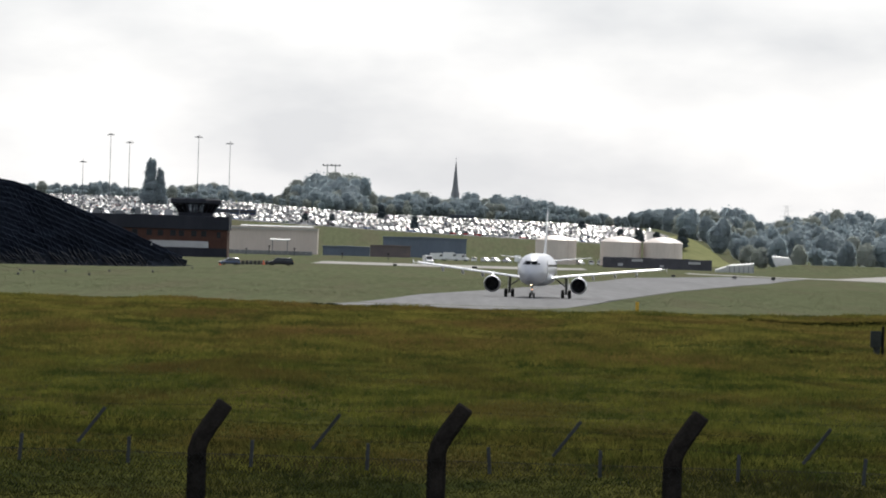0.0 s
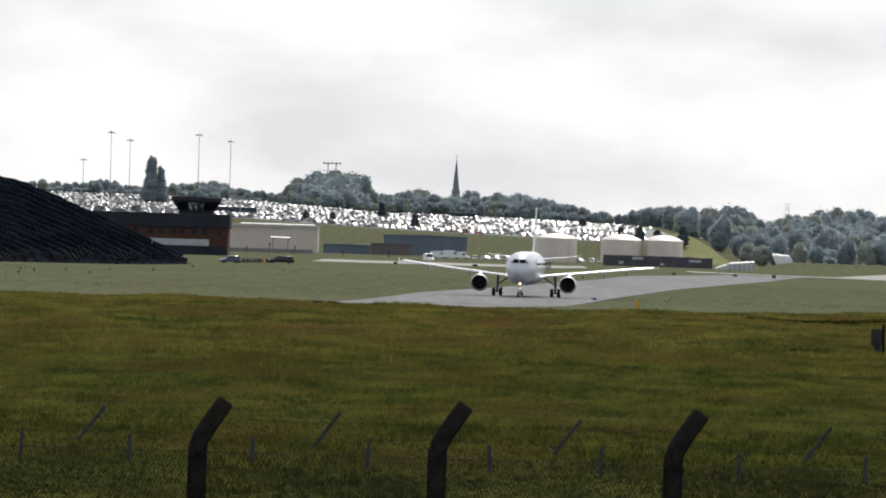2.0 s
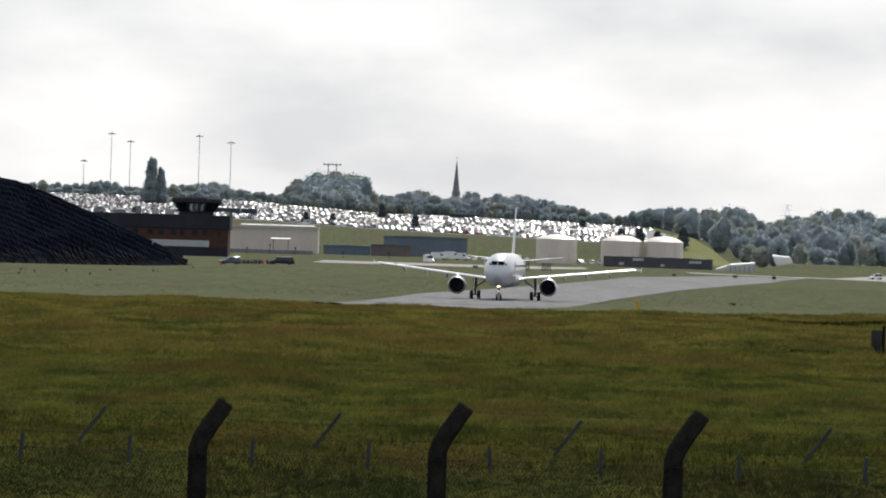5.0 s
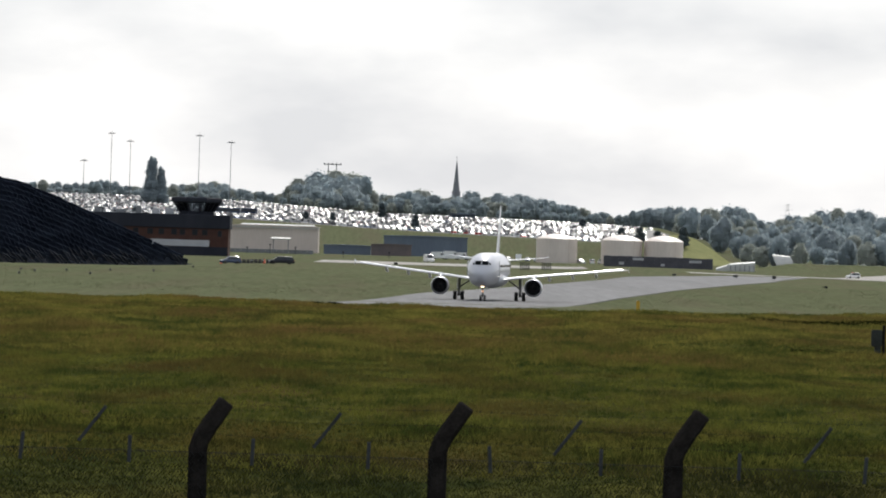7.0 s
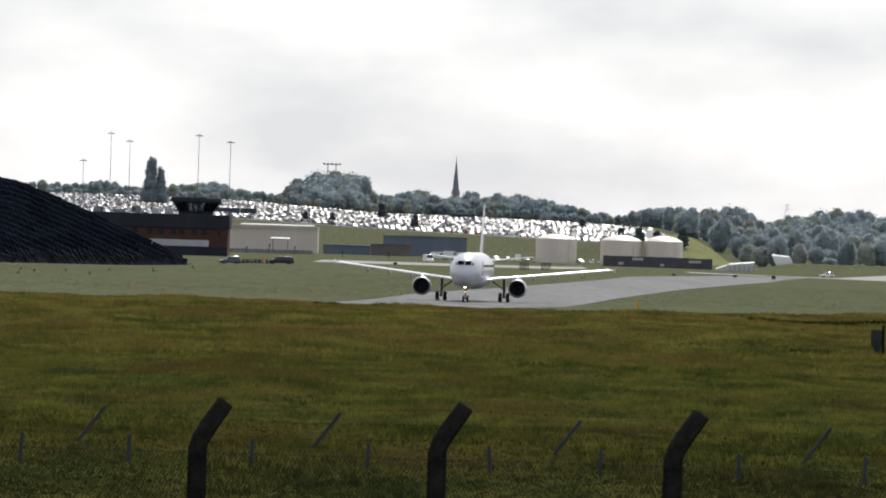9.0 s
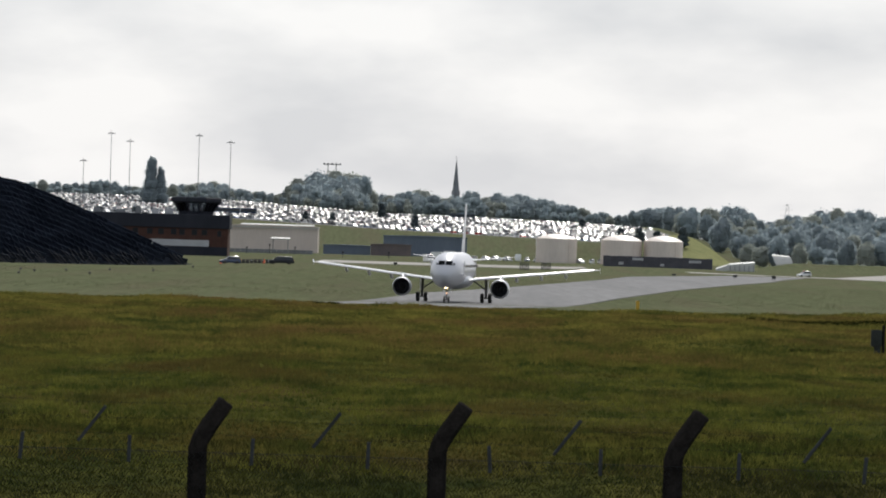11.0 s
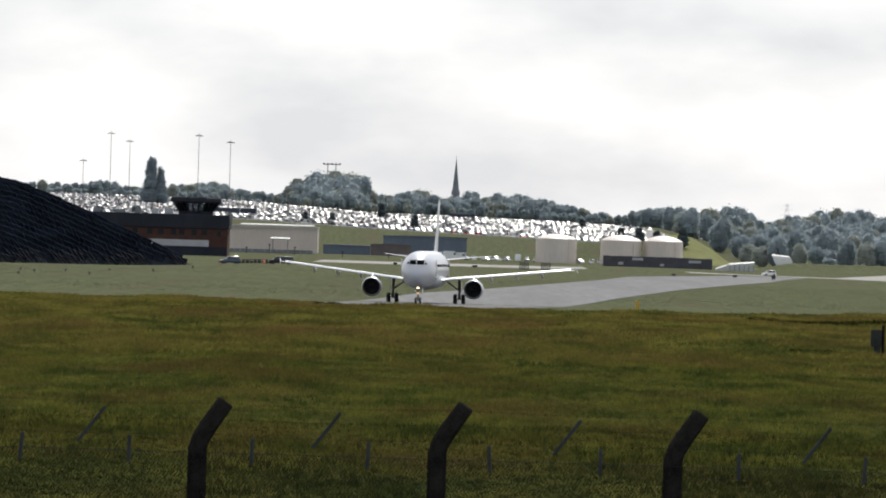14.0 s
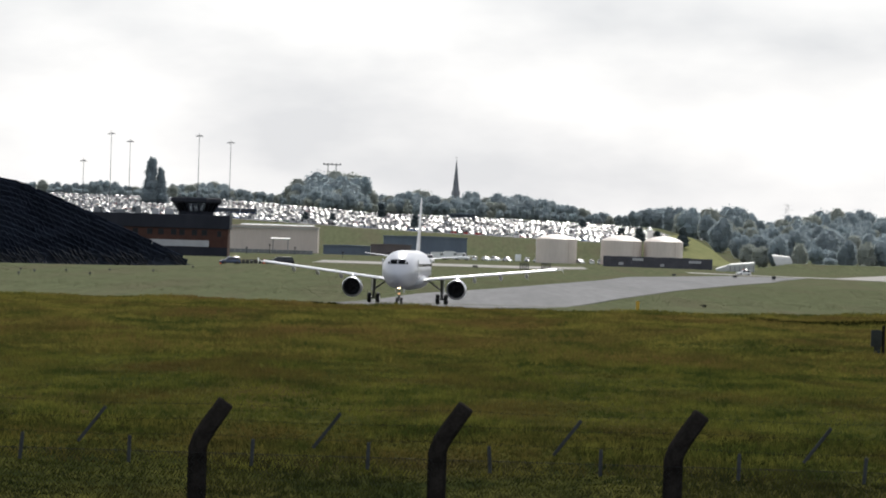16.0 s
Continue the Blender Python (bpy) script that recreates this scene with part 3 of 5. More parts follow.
def make_airliner():
    o = -NOSE_GEAR
    plane = thing("airliner", (12.0, 968.0, 0.035, 0, 0, -4.2), "white twin-engined airliner with its nose light on, taxiing", "airplane")
    g, n = Geo(), 40
    rings = []
    ys_ = sorted({b[0] for b in BODY} | {0.05, 0.22, 0.55, 1.1, 1.8, 2.7, 3.8, 5.2} | {float(k) for k in range(7, 37, 2)})
    for y in ys_:
        zc, w, h = body_at(y)
        rings.append([(w * math.sin(2 * math.pi * i / n), y + o, zc + h * math.cos(2 * math.pi * i / n)) for i in range(n)])
    g.loft(rings)
    part("fuselage", g, M["white"], plane, "plain white fuselage", True)
    # belly fairing round the wing root
    g = Geo()
    g.loft([[(w * math.sin(2 * math.pi * i / 28), y + o, 2.55 + h * math.cos(2 * math.pi * i / 28)) for i in range(28)]
            for y, w, h in [(9.6, 0.3, 0.2), (10.6, 1.5, 0.75), (12, 2.12, 0.98), (15, 2.3, 1.03), (18.5, 2.2, 1.0), (20.5, 1.5, 0.72), (21.8, 0.3, 0.2)]])
    part("belly_fairing", g, M["grey"], plane, "light grey belly fairing", True)

    def pane(x0, x1, z0, z1, skew):
        g, k = Geo(), 5
        v, lift = [], 0.025
        for j in range(k):
            for i in range(k):
                x = x0 + (x1 - x0) * i / (k - 1)
                z = z0 + (z1 - z0) * j / (k - 1) - skew * abs(x)
                v.append((x, skin_depth(x, z) + o - lift, z + lift * 0.4))
        f = [(j * k + i, j * k + i + 1, (j + 1) * k + i + 1, (j + 1) * k + i) for j in range(k - 1) for i in range(k - 1)]
        back = [(x, y + 0.06, z) for x, y, z in v]
        rim = list(range(k)) + [k * j + k - 1 for j in range(1, k)] + [k * (k - 1) + i for i in range(k - 2, -1, -1)] + [k * j for j in range(k - 2, 0, -1)]
        g.add(v + back, f + [(a, a + k * k, b + k * k, b) for a, b in zip(rim, rim[1:] + rim[:1])])
        part("windscreen", g, M["cockpit"], plane, "dark cockpit window", True)

    for s in (-1, 1):
        pane(s * 0.04, s * 0.82, 4.40, 4.90, 0.03)
        pane(s * 0.91, s * 1.08, 4.45, 4.72, 0.06)
    # cabin windows and doors on both sides
    win = Geo().box((0, 0, 0), (0.05, 0.26, 0.36)).bevel(0.02, 1).mesh("cabin_window", M["glass"])
    for s in (-1, 1):
        for i in range(38):
            ob = part("cabin_window", win, None, plane)
            ob.location = (s * 1.93, 7.2 + 0.53 * i + o, 4.28)
        for y in (5.6, 28.2 - 1.6):
            ob = part("cabin_door", Geo().box((0, 0, 0), (0.06, 0.82, 1.85)).bevel(0.02, 1), M["white"], plane, "white cabin door")
            ob.location = (s * (body_at(y)[1] - 0.02), y + o, 4.0)
    # wings
    for s in (-1, 1):
        rings = []
        for x, y, z, c, t in [(1.2, 11.5, 2.62, 7.2, 0.13), (1.97, 11.9, 2.66, 6.6, 0.13), (4.2, 13.07, 2.9, 5.1, 0.12), (6.4, 14.2, 3.13, 3.9, 0.115),
                              (10.0, 16.1, 3.5, 3.1, 0.11), (14.0, 18.2, 3.92, 2.25, 0.105), (16.6, 19.55, 4.2, 1.65, 0.10), (16.95, 19.8, 4.24, 1.4, 0.08)]:
            ring = foil(s * x, y + o, z, c, t)
            rings.append(ring if s > 0 else ring[::-1])
        wing = part("wing", Geo().loft(rings), M["white"], plane, "swept white wing", True)
        slat = Geo()
        slat.loft([[(s * x, y + o + dy, z + dz) for dy, dz in ((-0.06, -0.02), (0.1, 0.16), (0.45, 0.20), (0.3, -0.02), (0.08, -0.08))]
                   for x, y, z in [(2.6, 12.22, 2.72), (6.4, 14.2, 3.13), (10, 16.1, 3.5), (16.3, 19.4, 4.17)]])
        part("leading_edge_slat", slat, M["metal"], wing, "bare metal leading edge", True)
        tip = Geo().loft([[(s * (16.95 + dx), y + o, z) for dx, y, z in ((0, 19.6, 4.25), (0.06, 20.3, 4.25), (0, 21.5, 4.25), (-0.03, 20.3, 4.25))],
                          [(s * (17.08 + dx), y + o, z) for dx, y, z in ((0, 20.7, 4.58), (0.03, 21.0, 4.58), (0, 21.6, 4.58), (-0.02, 21.0, 4.58))]])
        tip.loft([[(s * (16.95 + dx), y + o, z) for dx, y, z in ((0, 19.8, 4.25), (0.05, 20.3, 4.25), (0, 21.2, 4.25), (-0.03, 20.3, 4.25))],
                  [(s * (17.03 + dx), y + o, z) for dx, y, z in ((0, 20.5, 3.92), (0.03, 20.8, 3.92), (0, 21.3, 3.92), (-0.02, 20.8, 3.92))]])
        part("wingtip_fence", tip, M["white"], wing)
        for x, y, z in [(7.4, 15.9, 3.1), (10.2, 17.6, 3.4), (13.0, 19.0, 3.68)]:
            f = Geo().loft([[(s * x + w * math.sin(a), y + dy + o, z - dz + w * 1.35 * math.cos(a)) for a in (2 * math.pi * i / 10 for i in range(10))]
                            for dy, w, dz in [(-0.2, 0.05, 0.05), (0.4, 0.17, 0.15), (1.4, 0.2, 0.28), (2.4, 0.14, 0.4), (3.1, 0.04, 0.5)]])
            part("flap_track_fairing", f, M["grey"], wing, "grey flap track fairing", True)
        # engine
        c = (s * 5.75, 10.9 + o, 1.74)
        outer = [(r * 0.95, h) for r, h in [(1.02, 0.04), (1.05, 0.02), (1.08, 0.08), (1.12, 0.25), (1.18, 0.8), (1.19, 1.5), (1.14, 2.4), (0.98, 3.4), (0.9, 3.6), (0.84, 3.5), (0.84, 2.6)]]
        eng = part("engine_nacelle", Geo().spun(outer, "Y", c, 36, False), M["white"], plane, "white engine cowling", True)
        part("intake_lip", Geo().spun([(0.945, 0.35), (0.955, 0.14), (0.975, 0.03), (1.0, -0.02), (1.03, 0.02), (1.07, 0.2), (1.05, 0.22)], "Y", c, 36, False),
             M["metal"], eng, "polished metal intake lip", True)
        part("intake_duct", Geo().spun([(0.95, 0.2), (0.93, 0.5), (0.89, 1.1), (0.88, 1.3)], "Y", c, 36, False), M["duct"], eng, "", True)
        part("fan_disc", Geo().spun([(0.88, 1.32), (0.3, 1.28), (0.02, 1.27)], "Y", c, 36, False), M["dark_metal"], eng, "dark fan disc", True)
        for i in range(24):
            t = 2 * math.pi * i / 24
            u, w_ = Vector((math.cos(t), 0, math.sin(t))), Vector((-math.sin(t), 0, math.cos(t)))
            b0 = Vector(c)
            blade = Geo().add([b0 + u * 0.28 + Vector((0, 1.05, 0)) - w_ * 0.03, b0 + u * 0.28 + Vector((0, 1.22, 0)) + w_ * 0.03,
                     b0 + u * 0.85 + Vector((0, 1.22, 0)) + w_ * 0.1, b0 + u * 0.85 + Vector((0, 1.1, 0)) - w_ * 0.1], [(0, 1, 2, 3)])
            part("fan_blade", blade, M["dark_metal"], eng)
        part("spinner", Geo().spun([(0.01, 0.72), (0.12, 0.82), (0.22, 0.98), (0.29, 1.2)], "Y", c, 20), M["dark_metal"], eng, "", True)
        part("exhaust_cone", Geo().spun([(0.6, 3.2), (0.58, 4.0), (0.4, 4.4), (0.3, 4.4), (0.02, 5.2)], "Y", c, 20), M["dark_metal"], eng, "", True)
        py = Geo().loft([[(s * 5.75 + w * math.sin(a), 10.9 + dy + o, z + h * math.cos(a)) for a in (2 * math.pi * i / 10 for i in range(10))]
                         for dy, w, z, h in [(0.7, 0.05, 2.85, 0.08), (1.4, 0.2, 2.88, 0.3), (2.6, 0.24, 2.9, 0.45), (4.4, 0.2, 2.78, 0.4), (6.2, 0.06, 2.75, 0.2)]])
        part("pylon", py, M["white"], eng, "", True)
        # tailplane
        rings = []
        for x, y, z, ch, t in [(0.3, 30.4, 4.86, 4.1, 0.10), (0.9, 30.9, 4.92, 3.8, 0.10), (3.5, 32.5, 5.2, 2.6, 0.1), (6.2, 34.2, 5.48, 1.35, 0.09)]:
            ring = foil(s * x, y + o, z, ch, t)
            rings.append(ring if s > 0 else ring[::-1])
        part("tailplane", Geo().loft(rings), M["white"], plane, "white tailplane", True)
    fin = Geo().loft([foil_up(y + o, z, ch, t) for y, z, ch, t in [(27.6, 5.55, 7.2, 0.06), (28.9, 6.1, 6.0, 0.075), (31.2, 8.6, 4.1, 0.085), (33.6, 11.5, 2.4, 0.09), (34.0, 11.78, 1.9, 0.07)]])
    part("tail_fin", fin, M["white"], plane, "tall white tail fin", True)

    # landing gear
    def wheel(parent, x, y, r, w):
        wh = part("wheel", Geo().spun([(r * 0.55, -w / 2), (r * 0.86, -w / 2), (r * 0.97, -w * 0.32), (r, 0), (r * 0.97, w * 0.32), (r * 0.86, w / 2), (r * 0.55, w / 2)],
                                      "X", (0, 0, 0), 26), M["tyre"], parent, "black tyre", True)
        wh.location = (x, y, r)
        hub = Geo().spun([(0.05, -w * 0.52), (r * 0.42, -w * 0.52), (r * 0.55, -w * 0.44), (r * 0.55, w * 0.44), (r * 0.42, w * 0.52), (0.05, w * 0.52)], "X", (0, 0, 0), 18)
        part("hub", hub, M["metal"], wh, "grey wheel hub", True)
        wheels.append((wh, (x, y, r), r))

    ng = part("nose_gear", Geo().rod((0, 0, 0.38), (0, 0.1, 1.95), 0.085).rod((-0.3, 0, 0.38), (0.3, 0, 0.38), 0.06)
              .rod((0, 0.15, 0.95), (0, 1.5, 1.9), 0.05).box((0, -0.05, 0.8), (0.2, 0.3, 0.25)), M["strut"], plane, "nose landing gear leg")
    for s in (-1, 1):
        wheel(ng, s * 0.26, 0.0, 0.38, 0.22)
        part("gear_door", Geo().box((s * 0.42, 1.0, 1.55), (0.05, 1.7, 0.5)).bevel(0.015, 1), M["white"], ng)
    part("landing_light", Geo().spun([(0.02, -0.26), (0.14, -0.25), (0.2, -0.2), (0.16, -0.1), (0.05, 0.0)], "Y", (-0.05, 0, 1.88), 16), M["lamp"], ng, "lit landing light", True)
    part("taxi_light", Geo().spun([(0.02, -0.2), (0.06, -0.19), (0.08, -0.15), (0.05, 0.0)], "Y", (0.0, 0, 1.16), 12), M["lamp_dim"], ng, "small dimly lit taxi light", True)
    for s in (-1, 1):
        mg = part("main_gear", Geo().rod((s * 3.8, 12.64, 0.58), (s * 3.72, 12.64, 2.8), 0.15).rod((s * 3.3, 12.64, 0.58), (s * 4.3, 12.64, 0.58), 0.1)
                  .rod((s * 3.78, 12.6, 1.5), (s * 2.25, 12.5, 2.6), 0.09).rod((s * 3.8, 12.5, 0.8), (s * 3.78, 12.2, 1.3), 0.06).rod((s * 3.78, 12.2, 1.3), (s * 3.76, 12.5, 1.8), 0.06),
                  M["strut"], plane, "main landing gear leg")
        for e in (-0.46, 0.46):
            wheel(mg, s * 3.8 + e, 12.64, 0.58, 0.43)
        part("gear_door", Geo().box((s * 4.0, 12.64, 2.0), (0.06, 1.1, 1.4)).bevel(0.02, 1), M["white"], mg)
    return plane


wheels = []
airliner = make_airliner()


# ---- vehicles ----
def car_geo(length, width, height, estate=True):
    """Body, windows and roof of a car along y, its front at -y."""
    l, w, h = length / 2, width / 2, height
    body = Geo().loft([[(x * k, y, z) for x, k, z in ((-w, 0.94, 0.22), (w, 0.94, 0.22), (w, 1, 0.42), (w, 0.99, zt - 0.08), (w, 0.9, zt), (-w, 0.9, zt), (-w, 0.99, zt - 0.08), (-w, 1, 0.42))]
                       for y, zt in [(-l, 0.62), (-l + 0.15, 0.72), (-l + 1.1, 0.92), (l - 0.9, 0.95), (l - 0.12, 0.93 if estate else 0.88), (l, 0.7)]])
    y0, y1, y2, y3 = -l + 1.05, -l + 1.85, (l - 0.55 if estate else l - 1.5), (l - 0.1 if estate else l - 0.7)
    cab = Geo().loft([[(-w * 0.93, y0, 0.9), (w * 0.93, y0, 0.9), (w * 0.93, y3, 0.92), (-w * 0.93, y3, 0.92)],
                      [(-w * 0.76, y1, h - 0.06), (w * 0.76, y1, h - 0.06), (w * 0.76, y2, h - 0.06), (-w * 0.76, y2, h - 0.06)]])
    roof = Geo().loft([[(-w * 0.78, y1 - 0.05, h - 0.08), (w * 0.78, y1 - 0.05, h - 0.08), (w * 0.78, y2 + 0.05, h - 0.08), (-w * 0.78, y2 + 0.05, h - 0.08)],
                       [(-w * 0.66, y1 + 0.15, h), (w * 0.66, y1 + 0.15, h), (w * 0.66, y2 - 0.1, h), (-w * 0.66, y2 - 0.1, h)]])
    pillars = []
    for s in (-1, 1):
        for ya, yb in ((y0, y1), ((y0 + y3) / 2, (y1 + y2) / 2), (y3, y2)):
            pillars.append(Geo().rod((s * w * 0.925, ya, 0.92), (s * w * 0.77, yb, h - 0.05), 0.055, n=5))
    return body, cab, roof, pillars


def car(at, paint, label, size=(4.4, 1.8, 1.5), estate=True, category="car", group="", tail_glow=False):
    t = thing("parked_car" if group else "car", at, label, category, group)
    body, cab, roof, pillars = car_geo(*size, estate)
    part("body", body.bevel(0.04, 2), paint, t, "", True)
    part("glasshouse", cab, M["car_glass"], t, "dark car glass", True)
    part("roof", roof, paint, t, "", True)
    for p in pillars:
        part("window_pillar", p, paint, t)
    wm = Geo().spun([(0.15, -0.1), (0.26, -0.11), (0.32, -0.07), (0.32, 0.07), (0.26, 0.11), (0.15, 0.1)], "X", (0, 0, 0), 16).mesh("wheel", M["tyre"], True)
    for sx in (-1, 1):
        for sy in (-1, 1):
            part("wheel", wm, None, t, "black tyre").location = (sx * (size[1] / 2 - 0.08), sy * (size[0] * 0.31), 0.32)
        part("headlight", Geo().box((sx * size[1] * 0.36, -size[0] / 2 + 0.06, 0.63), (0.36, 0.12, 0.14)).bevel(0.03, 1), M["metal"], t)
        part("tail_lamp", Geo().box((sx * size[1] * 0.4, size[0] / 2 - 0.05, 0.78), (0.2, 0.12, 0.22)).bevel(0.03, 1), M["red_lamp"] if tail_glow else M["orange"], t)
    return t


def on_land(x, y, lift=0.0):
    return float(land(x, y)) + lift


# service car on the perimeter road
service_car = car((130.0, 2060, 0.05, 0, 0, -62), M["car_white"], "small white service car driving on the pale road", (3.9, 1.75, 1.6))
lb = Geo().box((0, -0.1, 1.66), (1.1, 0.3, 0.12)).bevel(0.03, 1)
part("light_bar", lb, M["orange"], service_car, "amber roof light bar")
# parked by the brick building
car((-33.0, 1500, on_land(-33, 1500, 0.02), 0, 0, -82), M["car_dark"], "dark estate car parked on the grass", (5.2, 1.9, 1.62), group="parked vehicles", tail_glow=False)
car((-43.4, 1500, on_land(-43.4, 1500, 0.02), 0, 0, -75), M["car_blue"], "blue and white car parked beside the brick building", (4.2, 1.8, 1.5), group="parked vehicles")


# ---- small boards and marks along the taxiway ----
def sign_board(x, y, w, h, legs=2):
    z = max(on_land(x, y), 0.0)
    t = thing("taxiway_sign", (x, y, z), "dark back of a taxiway sign board on short legs", "sign", "taxiway signs")
    part("board", Geo().box((0, 0, 0.35 + h / 2), (w, 0.12, h)).bevel(0.02, 1), M["black"], t)
    for i in range(legs):
        part("leg", Geo().rod(((i + 0.5) / legs * w - w / 2, 0, -0.1), ((i + 0.5) / legs * w - w / 2, 0, 0.4), 0.05), M["strut"], t)
    return t


for x, y, w, h in [(8.6, 1945, 1.6, 0.75), (56.4, 1790, 1.1, 0.6), (71.7, 1800, 1.3, 0.7), (79.4, 1760, 1.1, 1.0), (-44.0, 1960, 1.1, 0.9), (-12.6, 1960, 1.2, 0.8)]:
    sign_board(x, y, w * 0.85, h * 0.7)
for x, y in [(21.8, 1960), (28.0, 1990)]:
    t = thing("localiser_screen", (x, y, on_land(x, y)), "small dark slatted screen of upright posts on the grass", "screen", "slatted screens")
    for i in range(5):
        part("slat", Geo().box((i * 0.55 - 1.1, 0, 1.0), (0.3, 0.12, 2.0)).bevel(0.02, 1), M["black"], t)
    part("rail", Geo().box((0, 0.1, 1.95), (2.7, 0.1, 0.12)), M["black"], t)
for x, y in [(-70.6, 1230), (-64.7, 1122), (-63.4, 1238), (-55.8, 1163), (-57.9, 1279), (-50.6, 1286), (-47.1, 1386), (-66.3, 1194)]:
    t = thing("edge_light", (x, y, on_land(x, y)), "small dark edge light standing in the mown grass", "light", "edge lights in the grass")
    part("stem", Geo().rod((0, 0, -0.1), (0, 0, 0.22), 0.06, n=6), M["black"], t)
    part("head", Geo().spun([(0.1, 0.2), (0.2, 0.26), (0.2, 0.42), (0.1, 0.5)], "Z", n=10), M["black"], t, "", True)
t = thing("marker_post", (18.7, 700, 0), "short yellow marker post at the edge of the rough grass", "post")
part("post", Geo().box((0, 0, 0.85), (0.32, 0.24, 1.9)).bevel(0.03, 2), M["yellow"], t)
part("cap", Geo().box((0, 0, 1.82), (0.36, 0.28, 0.08)).bevel(0.02, 1), M["yellow"], t)
t = thing("cabinet_on_post", (25.15, 424, on_land(25.15, 424)), "dark green equipment cabinet on a stout leg in the grass", "cabinet")
part("cabinet", Geo().box((0, 0, 1.0), (0.62, 0.5, 0.98)).bevel(0.04, 2), M["box"], t)
part("leg", Geo().box((0.08, 0, 0.2), (0.3, 0.3, 0.8), taper=1.3), M["box"], t)
part("post", Geo().rod((0.42, 0.1, -0.2), (0.42, 0.1, 1.75), 0.09), M["post"], t)


# ---- the perimeter fence: cranked posts, chain link, wires with spacers ----
FENCE_Y, BAY = 92.0, 2.99
FOOT = on_land(0, FENCE_Y)


def crank_post():
    """A square post with its top third leaning out along the fence."""
    g = Geo()
    w = 0.115
    line = [(0, -0.3, 1.0), (0, 0.6, 1.0), (0, 1.6, 1.0), (0.0, 3.02, 1.0), (0.035, 3.14, 0.98), (0.13, 3.30, 0.95), (0.335, 3.60, 0.92), (0.345, 3.615, 0.75)]
    rings = []
    for i, (x, z, k) in enumerate(line):
        lean = 0.0 if z < 3.05 else 0.6
        dx, dz = w * k * math.cos(lean), -w * k * math.sin(lean)
        c = 0.72
        pts = [(-1, -c), (-c, -1), (c, -1), (1, -c), (1, c), (c, 1), (-c, 1), (-1, c)]
        rings.append([(x + a * dx, b * w * k, z + a * dz) for a, b in pts])
    return g.loft(rings)


post_mesh = crank_post().mesh("post", M["post"])
fence = thing("perimeter_fence", (0, FENCE_Y, FOOT), "chain-link fence on dark cranked concrete posts with barbed wire", "fence")
rng = random.Random(4)
for k in range(-4, 5):
    ob = part("post", post_mesh, None, fence, "dark weathered cranked post")
    ob.matrix_basis = pose(k * BAY - 0.035 + (0.035 if k < 1 else 0), 0, rng.uniform(-0.02, 0.02) + 0.01 * k, rng.uniform(-0.3, 0.3), rng.uniform(-0.25, 0.25), rng.uniform(-6, 6))
span = 4 * BAY + 0.3
for x, z in [(0.06, 3.18), (0.19, 3.38), (0.32, 3.57)]:
    g = Geo()
    for i in range(-4, 4):
        xa, xb = i * BAY + x, (i + 1) * BAY + x
        pts = [(xa + (xb - xa) * j / 6, -0.12, z - 0.03 * math.sin(math.pi * j / 6)) for j in range(7)]
        for p, q in zip(pts, pts[1:]):
            g.rod(p, q, 0.0018, n=4)
        for j in range(22):
            px = xa + (xb - xa) * (j + 0.5) / 22
            pz = z - 0.03 * math.sin(math.pi * (j + 0.5) / 22)
            g.rod((px - 0.02, -0.12, pz - 0.02), (px + 0.02, -0.12, pz + 0.02), 0.0025, n=3)
    part("barbed_wire", g, M["wire"], fence, "thin barbed wire")
for z in (2.95, 2.2, 1.3, 0.4):
    part("line_wire", Geo().rod((-span, -0.12, z), (span, -0.12, z), 0.004, n=5), M["wire"], fence)
for k, dx in [(-3, 0), (-2, 0.03), (-1, -0.02), (0, 0), (1, 0.14), (2, 0)]:
    xm = (k + 0.5) * BAY + dx
    part("wire_spacer", Geo().box((xm + 0.13, -0.13, 3.27), (0.042, 0.03, 0.56), pose(0, 0, 0, 0, 37, 0).to_3x3()).bevel(0.006, 1), M["fence_steel"], fence, "slanting steel wire spacer")
for x, lean in [(-5.2, 5), (-3.85, 1), (-2.31, 2), (-0.86, 1), (0.66, -4), (2.05, 0), (3.78, 1), (5.36, 4)]:
    part("dropper", Geo().box((x, -0.14, 2.97), (0.046, 0.03, 0.34), pose(0, 0, 0, 0, lean, 0).to_3x3()).bevel(0.006, 1), M["fence_steel"], fence, "short steel dropper")


def chain_link(x0, x1, z0, z1, pitch=0.05, r=0.0065):
    """Woven zigzag wires."""
    cols, rows = int((x1 - x0) / pitch), int((z1 - z0) / (pitch * 1.0))
    i, j = np.meshgrid(np.arange(cols), np.arange(rows + 1), indexing="ij")
    cx = x0 + pitch * (i + np.where(j % 2 == 0, 0.0, 1.04))
    cz = z1 - pitch * j
    cy = np.where(j % 2 == 0, -0.003, 0.003)
    corner = [(r, 0), (-r * 0.5, r * 0.87), (-r * 0.5, -r * 0.87)]
    v = np.stack([np.stack([cx + a, cy + b, cz + np.zeros_like(cx)], -1) for a, b in corner], 2).reshape(-1, 3)
    base = (i[:, :-1] * (rows + 1) + j[:, :-1]).ravel() * 3
    f = np.concatenate([np.stack([base + a, base + b, base + 3 + b, base + 3 + a], -1) for a, b in ((0, 1), (1, 2), (2, 0))])
    me = bpy.data.meshes.new("chain_link")
    me.from_pydata(v.tolist(), [], f.tolist())
    me.materials.append(M["wire"])
    return me


net = part("chain_link", chain_link(-BAY / 2, BAY / 2, 0.05, 2.95), None, fence, "thin woven chain-link wire")
net.location = (-3 * BAY + BAY / 2, -0.12, 0)
tagged(net, kind="stuff")
